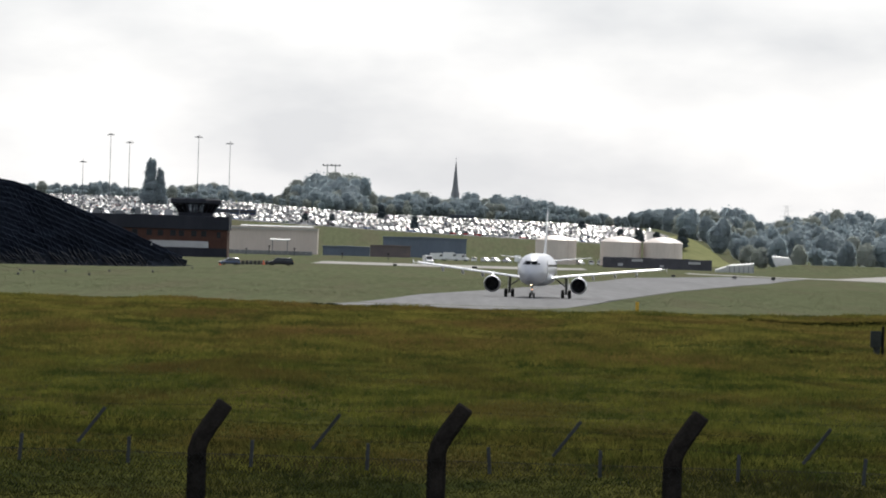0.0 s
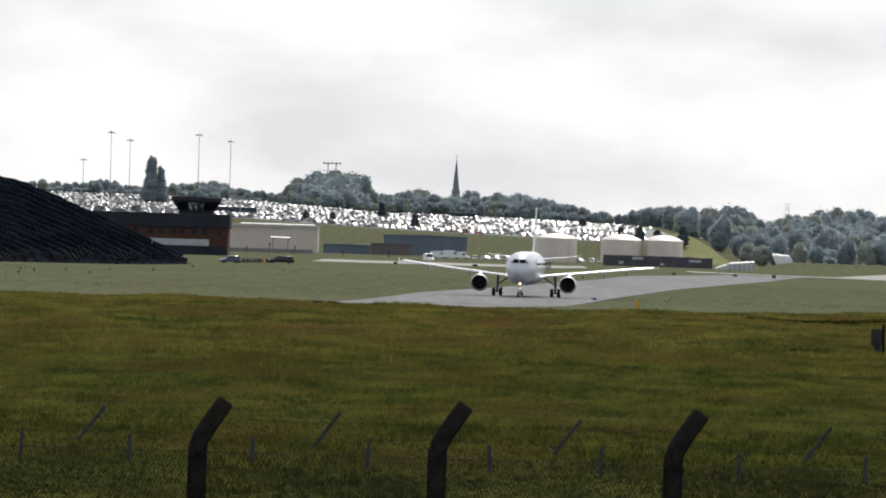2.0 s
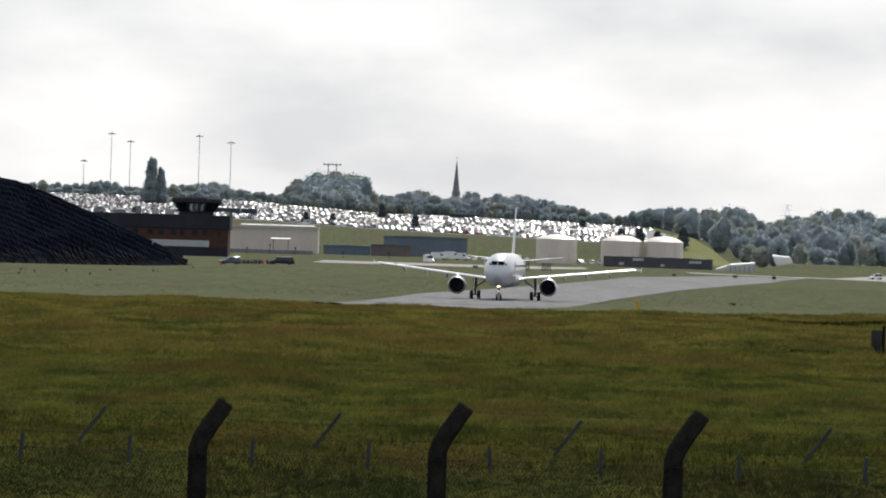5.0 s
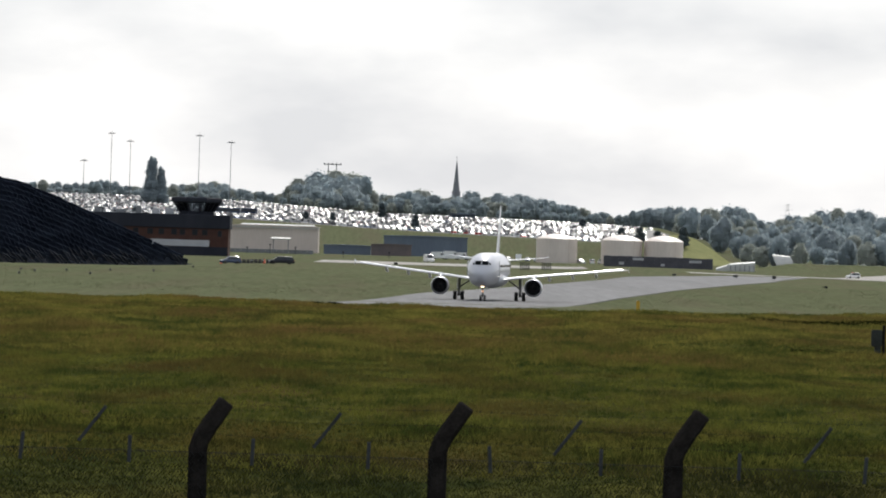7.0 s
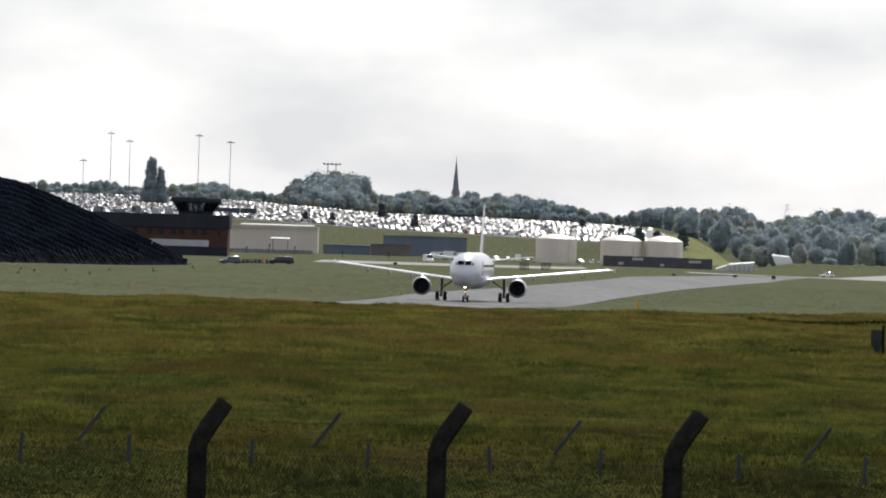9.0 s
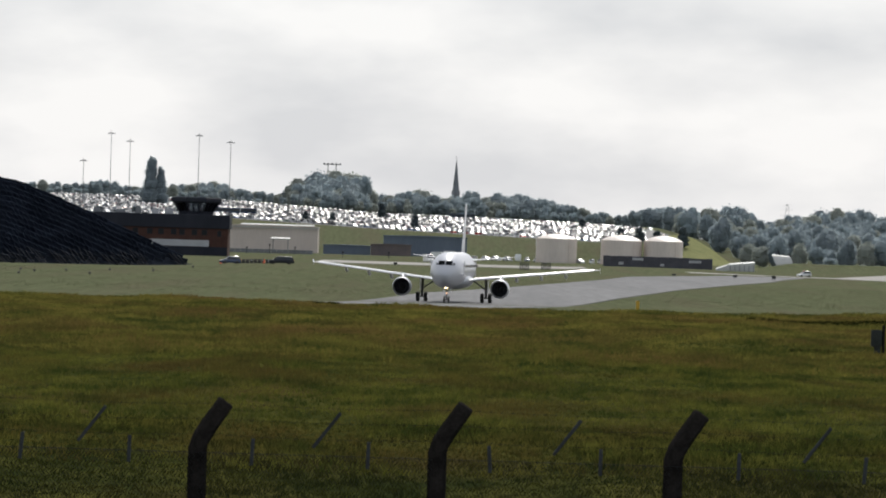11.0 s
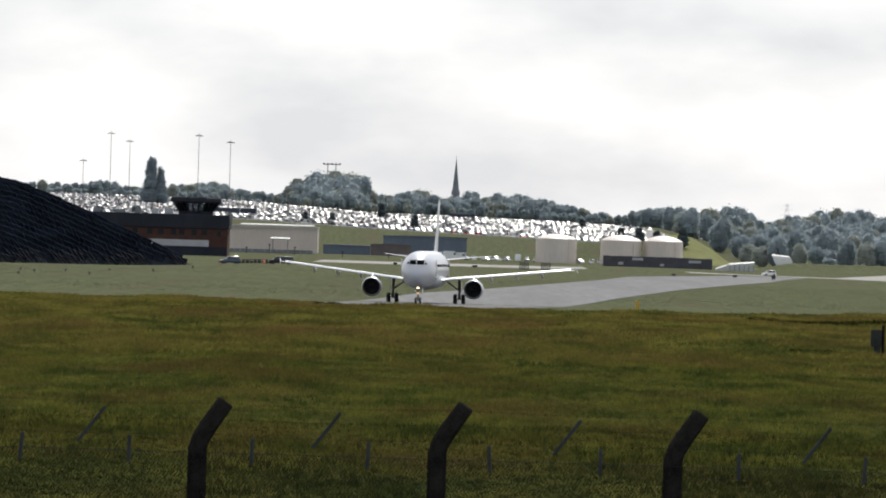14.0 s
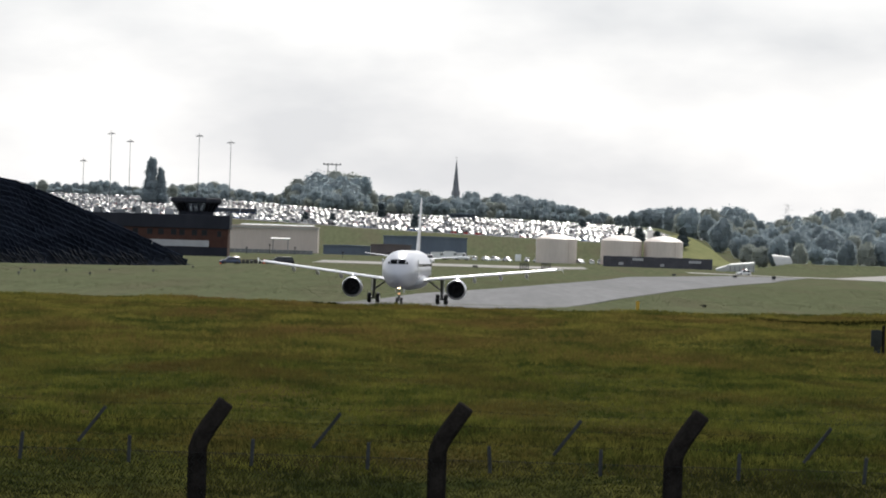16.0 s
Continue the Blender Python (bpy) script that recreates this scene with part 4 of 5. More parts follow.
for k in range(-2, 3):
    ob = tagged(part("chain_link", net.data, None, fence, "thin woven chain-link wire"), kind="stuff")
    ob.location = (k * BAY + BAY / 2, -0.12, 0)


# ---- rough grass in front ----
def tufts(count, near, far, tall, wide, seed, material, across=None, clear=None):
    """Tufts of five blades each, over a stretch of the field; clear: two edge lines between which none grow."""
    r = np.random.default_rng(seed)
    y = near + (far - near) * r.random(count) ** 0.8
    x = (r.random(count) * 2 - 1) * (y * 0.066 + 2) if across is None else across[0] + (across[1] - across[0]) * r.random(count)
    if clear:
        near_x, far_x = (np.interp(y, [q[1] for q in e], [q[0] for q in e]) for e in clear)
        keep = (x > near_x + 0.4) | (x < far_x - 0.4)
        x, y = x[keep], y[keep]
        count = len(x)
    h = tall * (0.45 + 0.75 * r.random(count)) * (0.75 + 0.5 * (np.sin(x * 0.6 + y * 0.02) * np.sin(y * 0.045) > 0))
    blades = 5
    X, Y, H = np.repeat(x, blades), np.repeat(y, blades), np.repeat(h, blades)
    n = len(X)
    X = X + r.normal(0, wide, n)
    Y = Y + r.normal(0, wide, n)
    H = H * (0.6 + 0.6 * r.random(n))
    a = r.random(n) * 2 * math.pi
    w = wide * (0.18 + 0.2 * r.random(n))
    lx, ly = r.normal(0, 0.45, n) * H, r.normal(0, 0.45, n) * H
    Z = land(X, Y)
    v = np.empty((n, 3, 3))
    v[:, 0] = np.stack([X - w * np.cos(a), Y - w * np.sin(a), Z - 0.02], -1)
    v[:, 1] = np.stack([X + w * np.cos(a), Y + w * np.sin(a), Z - 0.02], -1)
    v[:, 2] = np.stack([X + lx, Y + ly, Z + H], -1)
    me = bpy.data.meshes.new("grass")
    me.from_pydata(v.reshape(-1, 3).tolist(), [], np.arange(3 * n).reshape(-1, 3).tolist())
    me.materials.append(material)
    return tagged(new("grass", me), "rough tussocky green and straw grass of the field" if near < 690 else "short mown grass beside the taxiway", "grass", "", "stuff")


# darker blades up close, brighter far off: shade put into the colour
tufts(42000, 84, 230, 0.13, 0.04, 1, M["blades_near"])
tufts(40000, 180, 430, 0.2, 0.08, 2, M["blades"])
tufts(44000, 350, 682, 0.27, 0.13, 3, M["blades_far"])
tufts(34000, 690, 1440, 0.06, 0.14, 8, M["blades_mown"], None, (TAXI_NEAR, TAXI_FAR))
# first two bands stand in for shade on the banks; the third is sedge
tufts(900, 421, 424, 0.18, 0.09, 5, M["sedge_shade"], (20.2, 30))
tufts(800, 594, 598, 0.26, 0.14, 6, M["sedge_shade"], (25, 42))
tufts(170, 655, 672, 0.34, 0.16, 7, M["sedge_shade"], (-11.6, -9.2))


# ---- mound with ranks of solar panels, seen from behind ----
def mound_height(x):
    return np.interp(x, [-170, -120, -91, -84, -79, -70, -60.6, -51.2, -47], [23, 22.5, 17.6, 14.9, 12.9, 9.0, 4.9, 0.3, 0.0])


def mound_rise(x, y):
    """The bank's height over the grass: its ranks run parallel to its crest and fall towards the field."""
    return np.clip(mound_height(x) - 1.75 - np.clip(1560 - y, 0, None) * 0.22, 0, None)


def mound_z(x, y):
    return land(x, y) - 0.45 + mound_rise(x, y)


gx, gy = np.arange(-170, -54.9, 2.5), np.concatenate([np.arange(1446, 1568, 4), [1600, 1650]])
g = Geo()
n = len(gx)
for y in gy:
    for x in gx:
        g.v.append((float(x), float(y), float(mound_z(x, y) if y < 1600 else mound_z(x, 1562) * (0.5 if y < 1640 else -0.1))))
g.f = [(j * n + i, j * n + i + 1, (j + 1) * n + i + 1, (j + 1) * n + i) for j in range(len(gy) - 1) for i in range(n - 1)]
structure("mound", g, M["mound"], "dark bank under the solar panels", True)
table_back = Geo().box((0, 0.75, 1.15), (3.62, 2.1, 0.06), pose(0, 0, 0, -38, 0, 0).to_3x3()).mesh("panel", M["panel_back"])
rail_mesh = Geo().box((0, 0.0, 1.74), (3.4, 0.07, 0.09)).mesh("top_rail", M["panel_highlight"])
leg_mesh = Geo().rod((-0.9, -0.08, 1.72), (0.95, -0.55, 0.1), 0.04, n=5).mesh("leg", M["panel_back"])
foot_mesh = Geo().rod((-1.5, -0.08, 1.9), (2.3, -1.6, -0.25), 0.06, n=5).mesh("leg", M["panel_frame"])
prng = random.Random(33)
for row in range(22):
    y = 1562 - row * 4.6
    for col in range(17):
        x = -103 + col * 3.25 + (row % 2) * 1.1
        rise = float(mound_rise(x, y))
        if x > -51.5 or rise < 0.15:
            continue
        slope = math.degrees(math.atan2(float(mound_z(x + 1.7, y) - mound_z(x - 1.7, y)), 3.4))
        toe = rise < 1.5
        t = thing("solar_panel", pose(x + prng.uniform(-0.15, 0.15), y + prng.uniform(-0.4, 0.4), float(mound_z(x, y)) + prng.uniform(-0.08, 0.08), prng.uniform(-2, 2),
                                      -slope * 0.9 + prng.uniform(-1.5, 1.5), 0), "dark solar panel on steel legs, seen from behind", "solar panel", "solar panels on the bank")
        part("panel", table_back, None, t)
        part("top_rail", rail_mesh, None, t)
        for e in (-1.1, 0.1, 1.2):
            part("leg", foot_mesh if toe else leg_mesh, None, t, "slanting steel leg").location = (e + prng.uniform(-0.2, 0.2), 0, prng.uniform(-0.1, 0.1))


# ---- buildings ----
def windows_row(parent, xs_, y, z, w, h):
    fr = Geo().box((0, 0, 0), (w + 0.3, 0.16, h + 0.3)).bevel(0.03, 1).mesh("window", M["cladding"])
    gl = Geo().box((0, -0.08, 0), (w, 0.1, h)).mesh("pane", M["glass"])
    for x in xs_:
        ob = part("window", fr, None, parent)
        ob.location = (x, y, z)
        part("pane", gl, None, ob)


b = thing("control_building", (-92.5, 2300, 0.5), "brown brick airfield building with dark roof band and control room", "building")
part("brick_wall", Geo().box((0, 12, 3.7), (50, 24, 9.0)), M["brick"], b, "brown brick wall")
part("roof_band", Geo().box((0, 12, 10.3), (51, 25, 4.3)).bevel(0.1, 1), M["cladding"], b, "dark clad parapet band")
part("plinth", Geo().box((0.3, -0.5, 0.9), (49.2, 1.2, 3.0)), M["cladding"], b, "dark ground floor band")
part("pale_wall_panel", Geo().box((9.8, -0.25, 3.5), (18.6, 0.5, 2.0)), M["pale_panel"], b, "pale grey wall panel")
windows_row(b, [-20, -16, -12, -8, -4, 0.5, 4, 8, 10.6, 14.5, 17.6], -0.05, 6.9, 1.4, 1.5)
windows_row(b, [22.3], -0.05, 6.6, 1.0, 1.6)


def octagon(r, ry, z, c=(14.6, 9.0)):
    return [(c[0] + r * math.cos(math.pi * (i + 0.5) / 4) * 1.08, c[1] + ry * math.sin(math.pi * (i + 0.5) / 4) * 1.08, z) for i in range(8)]


room = part("control_room", Geo().loft([octagon(5.4, 5, 12.4), octagon(5.4, 5, 13.5)]), M["cladding"], b, "dark base of the control room")
part("room_glazing", Geo().loft([octagon(5.3, 5, 13.5), octagon(7.0, 6.4, 16.2)], False), M["thin_glass"], room, "outward leaning dark glazing")
part("room_roof", Geo().loft([octagon(7.3, 6.8, 16.15), octagon(7.9, 7.3, 16.5), octagon(7.9, 7.3, 17.5), octagon(7.4, 6.9, 17.9)]), M["cladding"], room, "thick dark flat roof")
for p, q in zip(octagon(5.45, 5.15, 13.5), octagon(7.15, 6.55, 16.2)):
    part("mullion", Geo().rod(p, q, 0.22, n=6), M["cladding"], room)
lo, hi = octagon(5.45, 5.15, 13.5), octagon(7.15, 6.55, 16.2)
for i in range(8):
    for k in (0.33, 0.67):
        p = [a + (c - a) * k for a, c in zip(lo[i], lo[(i + 1) % 8])]
        q = [a + (c - a) * k for a, c in zip(hi[i], hi[(i + 1) % 8])]
        part("mullion", Geo().rod(p, q, 0.14, n=6), M["cladding"], room)
for x, y, h in [(12.0, 9, 3.6), (15.4, 8, 2.6), (18.3, 9, 3.4), (9.5, 9, 1.6)]:
    part("aerial", Geo().rod((x, y, 17.6), (x, y, 17.8 + h), 0.10, 0.05, 6).rod((x - 0.35, y, 17.2 + h), (x + 0.35, y, 17.2 + h), 0.05, n=5), M["mast"], b)
for x, w, h in [(-16.5, 2.6, 1.4), (-3.5, 2.0, 2.3), (-9.0, 3.4, 1.1), (1.8, 2.4, 1.6), (6.2, 3.0, 1.8)]:
    part("roof_plant", Geo().box((x, 6, 12.4 + h / 2), (w, 2.2, h), taper=0.8).bevel(0.15, 2), M["pale_panel"] if x > 0 else M["mast"], b, "roof plant housing")


def shed(name, x0, x1, y, z0, z1, depth, material, label, ribs=2.0, pitch=0.6):
    t = thing(name, ((x0 + x1) / 2, y, z0), label, "building", "sheds below the car park")
    w, h = x1 - x0, z1 - z0
    part("wall", Geo().box((0, depth / 2, h / 2 - 0.5), (w, depth, h + 1)), material, t)
    roof = Geo().loft([[(-w / 2 - 0.3, e, h), (-w / 2 - 0.3, e, h + 0.3), (0, e, h + 0.3 + pitch), (w / 2 + 0.3, e, h + 0.3), (w / 2 + 0.3, e, h)] for e in (-0.4, depth + 0.4)])
    part("roof", roof, material, t)
    rib = Geo().box((0, 0, 0), (0.18, 0.14, h)).mesh("rib", material)
    for i in range(int(w / ribs) + 1):
        part("rib", rib, None, t).location = (-w / 2 + 0.1 + i * (w - 0.2) / max(int(w / ribs), 1), -0.06, h / 2)
    return t


s_ = shed("tan_warehouse", -82, -46.2, 2700, 1.4, 10.5, 30, M["tan"], "long tan sheet-clad warehouse", 3.0, 0.25)
# pale colour stands in for sunlight on the roof's front pitch
part("sunlit_roof_strip", Geo().box((3.0, 2.6, 9.75), (27.0, 5.0, 0.12), pose(0, 0, 0, 4, 0, 0).to_3x3()), M["pale_panel"], s_, "pitched strip of roof sheeting coloured pale as if sunlit")
part("gutter", Geo().box((0, -0.5, 8.7), (36.6, 0.4, 0.35)), M["white_sheet"], s_, "pale eaves line")
shed("blue_shed", -43.2, -26.3, 2650, 0.6, 4.2, 14, M["blue_shed"], "low slate blue shed", 2.4, 0.2)
shed("long_blue_shed", -22.0, 8.7, 2700, 1.4, 8.2, 18, M["blue_shed"], "long slate blue shed below the car park", 2.6, 0.25)
shed("brown_shed", -26.0, -11.5, 2640, 1.0, 5.0, 6, M["brown_shed"], "rusty brown low shed", 2.2, 0.2)
t = thing("canopy_shelter", (-56.5, 2550, on_land(-56.5, 2550)), "small flat white canopy on posts", "shelter")
part("canopy", Geo().box((0, 0, 5.3), (6.8, 4, 0.35), pose(0, 0, 0, 5, 0, 0).to_3x3()).bevel(0.08, 1), M["white_sheet"], t)
for sx in (-2.6, 2.6):
    for sy in (-1.5, 1.5):
        part("post", Geo().rod((sx, sy, -0.2), (sx, sy, 5.1), 0.12), M["mast"], t)
fl = thing("yard_fence", (-63, 2560, on_land(-63, 2560)), "low yard fence in front of the warehouse, coloured pale for haze", "fence")
for i in range(17):
    # panels take the pale mast grey to imitate distance haze
    part("fence_panel", Geo().box((-17 + i * 2.1, 0, 0.6), (2.0, 0.1, 1.5)).bevel(0.02, 1), M["mast"], fl)


def tank(x, y, r, z0, z1, dome):
    t = thing("storage_tank", (x, y, z0), "round cream storage tank with a shallow domed top", "tank", "storage tanks")
    h = z1 - z0
    part("shell", Geo().spun([(r, -0.6), (r, h * 0.5), (r, h)], "Z", n=64),
         M["tank"], t, "", True)
    part("dome", Geo().spun([(r + 0.12, h - 0.1), (r + 0.12, h + 0.08), (r * 0.82, h + dome * 0.42), (r * 0.55, h + dome * 0.75), (r * 0.28, h + dome * 0.94), (0.05, h + dome)], "Z", n=48),
         M["tank"], t, "", True)
    part("vent", Geo().spun([(0.35, h + dome - 0.1), (0.35, h + dome + 0.4), (0.5, h + dome + 0.45), (0.1, h + dome + 0.6)], "Z", n=12), M["tank"], t, "", True)
    lad = Geo()
    for sx in (-0.3, 0.3):
        lad.rod((r * 0.55 + sx, -r * 0.845, 0), (r * 0.55 + sx, -r * 0.845, h + 0.8), 0.06, n=5)
    for i in range(int(h / 0.45)):
        lad.rod((r * 0.55 - 0.3, -r * 0.845, i * 0.45), (r * 0.55 + 0.3, -r * 0.845, i * 0.45), 0.04, n=4)
    part("ladder", lad, M["tank"], t)


tank(38.5, 2500, 6.95, 0.9, 8.9, 1.7)
tank(60.6, 2500, 7.0, 0.9, 8.9, 2.0)
tank(74.9, 2500, 6.7, 0.9, 9.0, 2.0)
w_ = thing("dark_hoarding", (70.2, 2400, on_land(70, 2400)), "long low dark hoarding with pale panels below the tanks", "hoarding")
for i in range(15):
    hgt = 3.5 - 0.08 * (i % 3 == 1) - (0.15 if i > 11 else 0)
    part("hoarding_panel", Geo().box((-16.6 + i * 2.38, 0.06 * (i % 2), hgt / 2 - 0.3), (2.37, 0.5, hgt + 0.6)).bevel(0.04, 1), M["black_board"], w_)
for x, z, w, h in [(-6.5, 2.6, 3.6, 0.8), (12.2, 2.2, 4.0, 0.8), (-12, 1.1, 1.6, 0.9), (1.5, 0.9, 1.3, 0.8)]:
    part("pale_plate", Geo().box((x, -0.32, z), (w, 0.1, h)).bevel(0.03, 1), M["pale_panel"], w_, "pale plate on the hoarding")


# parked vans and cars in front of the sheds
def van(at, paint, label, size=(5.4, 2.0, 2.5)):
    t = thing("parked_van", at, label, "van", "vehicles parked below the sheds")
    l, w, h = size
    prof = [(-l / 2, 0.35), (-l / 2, 0.95), (-l / 2 + 0.9, 1.2), (-l / 2 + 1.6, h - 0.1), (-l / 2 + 2.0, h), (l / 2 - 0.1, h), (l / 2, h - 0.2), (l / 2, 0.35)]
    part("body", Geo().loft([[(x, y, z) for y, z in prof] for x in (-w / 2, w / 2)]).bevel(0.08, 2), paint, t, "", True)
    for s in (-1, 1):
        part("side_window", Geo().box((s * w / 2, -l / 2 + 1.75, h * 0.68), (0.04, 0.8, 0.6)), M["car_glass"], t)
        for y in (-l * 0.32, l * 0.32):
            part("wheel", Geo().spun([(0.2, -0.11), (0.34, -0.08), (0.34, 0.08), (0.2, 0.11)], "X", (s * (w / 2 - 0.1), y, 0.34), 14), M["tyre"], t, "black tyre", True)
    part("windscreen", Geo().loft([[(-w * 0.44, -l / 2 + 0.93, 1.3), (w * 0.44, -l / 2 + 0.93, 1.3), (w * 0.44, -l / 2 + 1.0, 1.3), (-w * 0.44, -l / 2 + 1.0, 1.3)],
                                   [(-w * 0.40, -l / 2 + 1.5, h - 0.15), (w * 0.40, -l / 2 + 1.5, h - 0.15), (w * 0.40, -l / 2 + 1.57, h - 0.15), (-w * 0.40, -l / 2 + 1.57, h - 0.15)]]), M["car_glass"], t)
    return t


rng = random.Random(8)
for i, x in enumerate([-1.2, 3.0, 6.4]):
    van((x, 2500, on_land(x, 2500), 0, 0, 70 + 20 * (i % 2)), M["car_white"], "white van parked in front of the blue shed", (5.6, 2.1, 2.5 if i != 1 else 2.9))
for i in range(13):
    x = 11.0 + i * 3.6 + rng.uniform(-0.4, 0.4)
    if i in (4, 9):
        van((x, 2500, on_land(x, 2500), 0, 0, rng.choice((0, 180))), M["car_white"], "white van in a row of parked vehicles")
    else:
        car((x, 2500, on_land(x, 2500), 0, 0, rng.choice((0, 180, 25))), rng.choice((M["car_white"], M["car_white"], M["paint_one"], M["car_blue"])), "car in a row parked below the tanks",
            (rng.uniform(4.0, 4.7), 1.8, rng.uniform(1.45, 1.8)), rng.random() < 0.6, group="vehicles parked below the sheds")
v_ = van((-4.0, 2080, 0.77, 0, 0, 15), M["car_white"], "cream van standing on the service apron", (5.0, 2.0, 2.4))

# white greenhouse-like shelter and curved white screen by the wood
t = thing("white_shelter", (96.5, 2350, on_land(96.5, 2350)), "low white sheeted shelter with dark uprights", "shelter")
part("sheet", Geo().loft([[(-9, 0, 0.0), (-9, 0, 0.6), (-9, 4, 0.9), (-9, 4, 0)], [(-4, 0, 0.0), (-4, 0, 2.2), (-4, 4, 2.6), (-4, 4, 0)], [(3.3, 0, 0), (3.3, 0, 2.9), (3.3, 4, 3.3), (3.3, 4, 0)]]), M["white_sheet"], t)
for i in range(6):
    part("upright", Geo().box((-4.5 + i * 1.5, -0.1, 1.0), (0.22, 0.15, 2.0)).bevel(0.03, 1), M["mast"], t)
part("door", Geo().box((-5.2, -0.12, 1.2), (0.8, 0.12, 2.0)).bevel(0.03, 1), M["white_sheet"], t)
t = thing("curved_screen", (123.0, 2650, on_land(123.0, 2650) - 0.3), "pale curved deflector screen on the grass bank", "screen")
rows_ = []
for i in range(7):
    k = i / 6
    x0, x1, y0 = -2.2 - 2.0 * k ** 0.7, 3.3 - 1.3 * k ** 3, -1.2 * k * k
    rows_.append([(x0, y0, 4.7 * k), (x1, y0, 4.3 * k), (x1, 0.2 + y0, 4.3 * k), (x0, 0.2 + y0, 4.7 * k)])
rows_ = [[(a[0], -a[1] * 2.2, a[2]) for a in r] for r in rows_]
part("screen", Geo().loft(rows_), M["white_sheet"], t, "", True)
for i in range(6):
    part("rib", Geo().box((-0.2 - 0.1 * i, 2.64 * ((i + 0.5) / 6) ** 2 - 0.12, 4.4 * (i + 0.5) / 6), (5.6, 0.12, 0.12)), M["mast"], t)


# ---- trees ----
def crown_geo(seed, wide, tall, lobes, leaf, count, cone=False):
    """A crown of many leaf clumps spread over uneven lobes: a rough dense heart in each, leaves lying about it."""
    r = random.Random(seed)
    g = Geo()
    blobs = []
    for _ in range(lobes):
        if cone:
            k = r.random()
            blobs.append((r.uniform(-0.12, 0.12) * wide, r.uniform(-0.12, 0.12) * wide, tall * (0.12 + 0.8 * k), wide * 0.5 * (1.0 - 0.74 * k ** 1.4) * r.uniform(0.7, 1.05), tall * 0.14))
        else:
            a, d = r.uniform(0, 6.28), wide * 0.26 * math.sqrt(r.random())
            zz = tall * r.uniform(0.26, 0.74)
            blobs.append((d * math.cos(a), d * math.sin(a), zz, wide * r.uniform(0.2, 0.34), tall * r.uniform(0.2, 0.3)))
    for bx, by, bz, rw, rh in blobs:
        rings = []
        for e in (-70, -25, 20, 68):
            ce, se = math.cos(radians(e)), math.sin(radians(e))
            rings.append([(bx + rw * ce * math.cos(a) * q, by + rw * ce * math.sin(a) * q, bz + rh * se * q)
                          for a, q in ((6.283 * i / 7, r.uniform(0.8, 0.98)) for i in range(7))])
        g.loft(rings)
    for _ in range(count):
        bx, by, bz, rw, rh = r.choice(blobs)
        a, e = r.uniform(0, 6.28), math.asin(r.uniform(-1, 1))
        k = r.uniform(0.86, 1.12)
        out = Vector((math.cos(a) * math.cos(e), math.sin(a) * math.cos(e), math.sin(e)))
        c = Vector((bx + rw * k * out.x, by + rw * k * out.y, bz + rh * k * out.z))
        face = (out + Vector((r.gauss(0, 0.45), r.gauss(0, 0.45), r.gauss(0, 0.45)))).to_track_quat("Z", "Y")
        turn = Matrix.Rotation(r.uniform(0, 6.28), 3, "Z")
        s = leaf * r.uniform(0.6, 1.3)
        g.add([face @ (turn @ Vector(p)) * s + c for p in ((-0.5, -0.3, 0), (0.45, -0.42, 0.12), (0.55, 0.3, 0), (-0.1, 0.55, 0.15))], [(0, 1, 2), (0, 2, 3)])
    return g


def trunk_geo(seed, tall, girth):
    r = random.Random(seed)
    g = Geo().rod((0, 0, -0.8), (0, 0, tall * 0.45), girth, girth * 0.6, 8)
    for i in range(6):
        a = i * 1.05 + r.uniform(-0.3, 0.3)
        z = tall * r.uniform(0.2, 0.44)
        d = tall * r.uniform(0.16, 0.3)
        g.rod((0, 0, z), (d * math.cos(a), d * math.sin(a), z + tall * r.uniform(0.15, 0.32)), girth * 0.45, girth * 0.12, 6)
    return g


TREES = []
for k in range(6):
    wide, tall = 11.0 + (k % 3), 12.5 + k % 2
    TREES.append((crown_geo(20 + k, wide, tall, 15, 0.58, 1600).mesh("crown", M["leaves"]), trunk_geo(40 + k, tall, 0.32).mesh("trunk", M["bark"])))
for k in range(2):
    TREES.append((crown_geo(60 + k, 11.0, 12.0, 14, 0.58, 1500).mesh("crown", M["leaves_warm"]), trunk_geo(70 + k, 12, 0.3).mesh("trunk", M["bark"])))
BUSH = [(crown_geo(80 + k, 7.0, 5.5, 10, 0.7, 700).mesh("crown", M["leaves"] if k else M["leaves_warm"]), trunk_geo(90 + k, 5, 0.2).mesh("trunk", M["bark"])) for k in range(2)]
POPLAR = [(crown_geo(110 + k, 8.4, 17.5, 36, 0.55, 2300, True).mesh("crown", M["leaves_dark" if k else "leaves"]), trunk_geo(120 + k, 14, 0.3).mesh("trunk", M["bark"])) for k in range(2)]


def tree(kind, x, y, scale=1.0, squash=1.0, turn=0.0, label="leafy tree in a far hazy wood", group="trees on the skyline", sink=0.3):
    crown, trunk = kind
    t = thing("tree", pose(x, y, on_land(x, y) - sink, 0, 0, turn), label, "tree", group)
    t.scale = (scale, scale, scale * squash)
    part("trunk", trunk, None, t)
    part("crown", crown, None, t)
    return t


rng = random.Random(12)
# skyline height above the taxiway along the wood's front
SKY_X = [-260, -238, -210, -196, -170, -154, -131, -102, -95, -80, -66, -54, -47, -41, -28, -15, -5, 14, 37, 62, 85, 95, 103, 111, 134, 166, 178, 184, 215, 253, 290]
SKY_Z = [32, 32.5, 32, 36.5, 30, 34, 37.4, 29, 31, 41, 43, 45, 41, 32.5, 31, 36, 32, 33.5, 34, 30.6, 27, 24.5, 22.5, 28, 28, 28, 25, 22.5, 28.5, 26.7, 27]
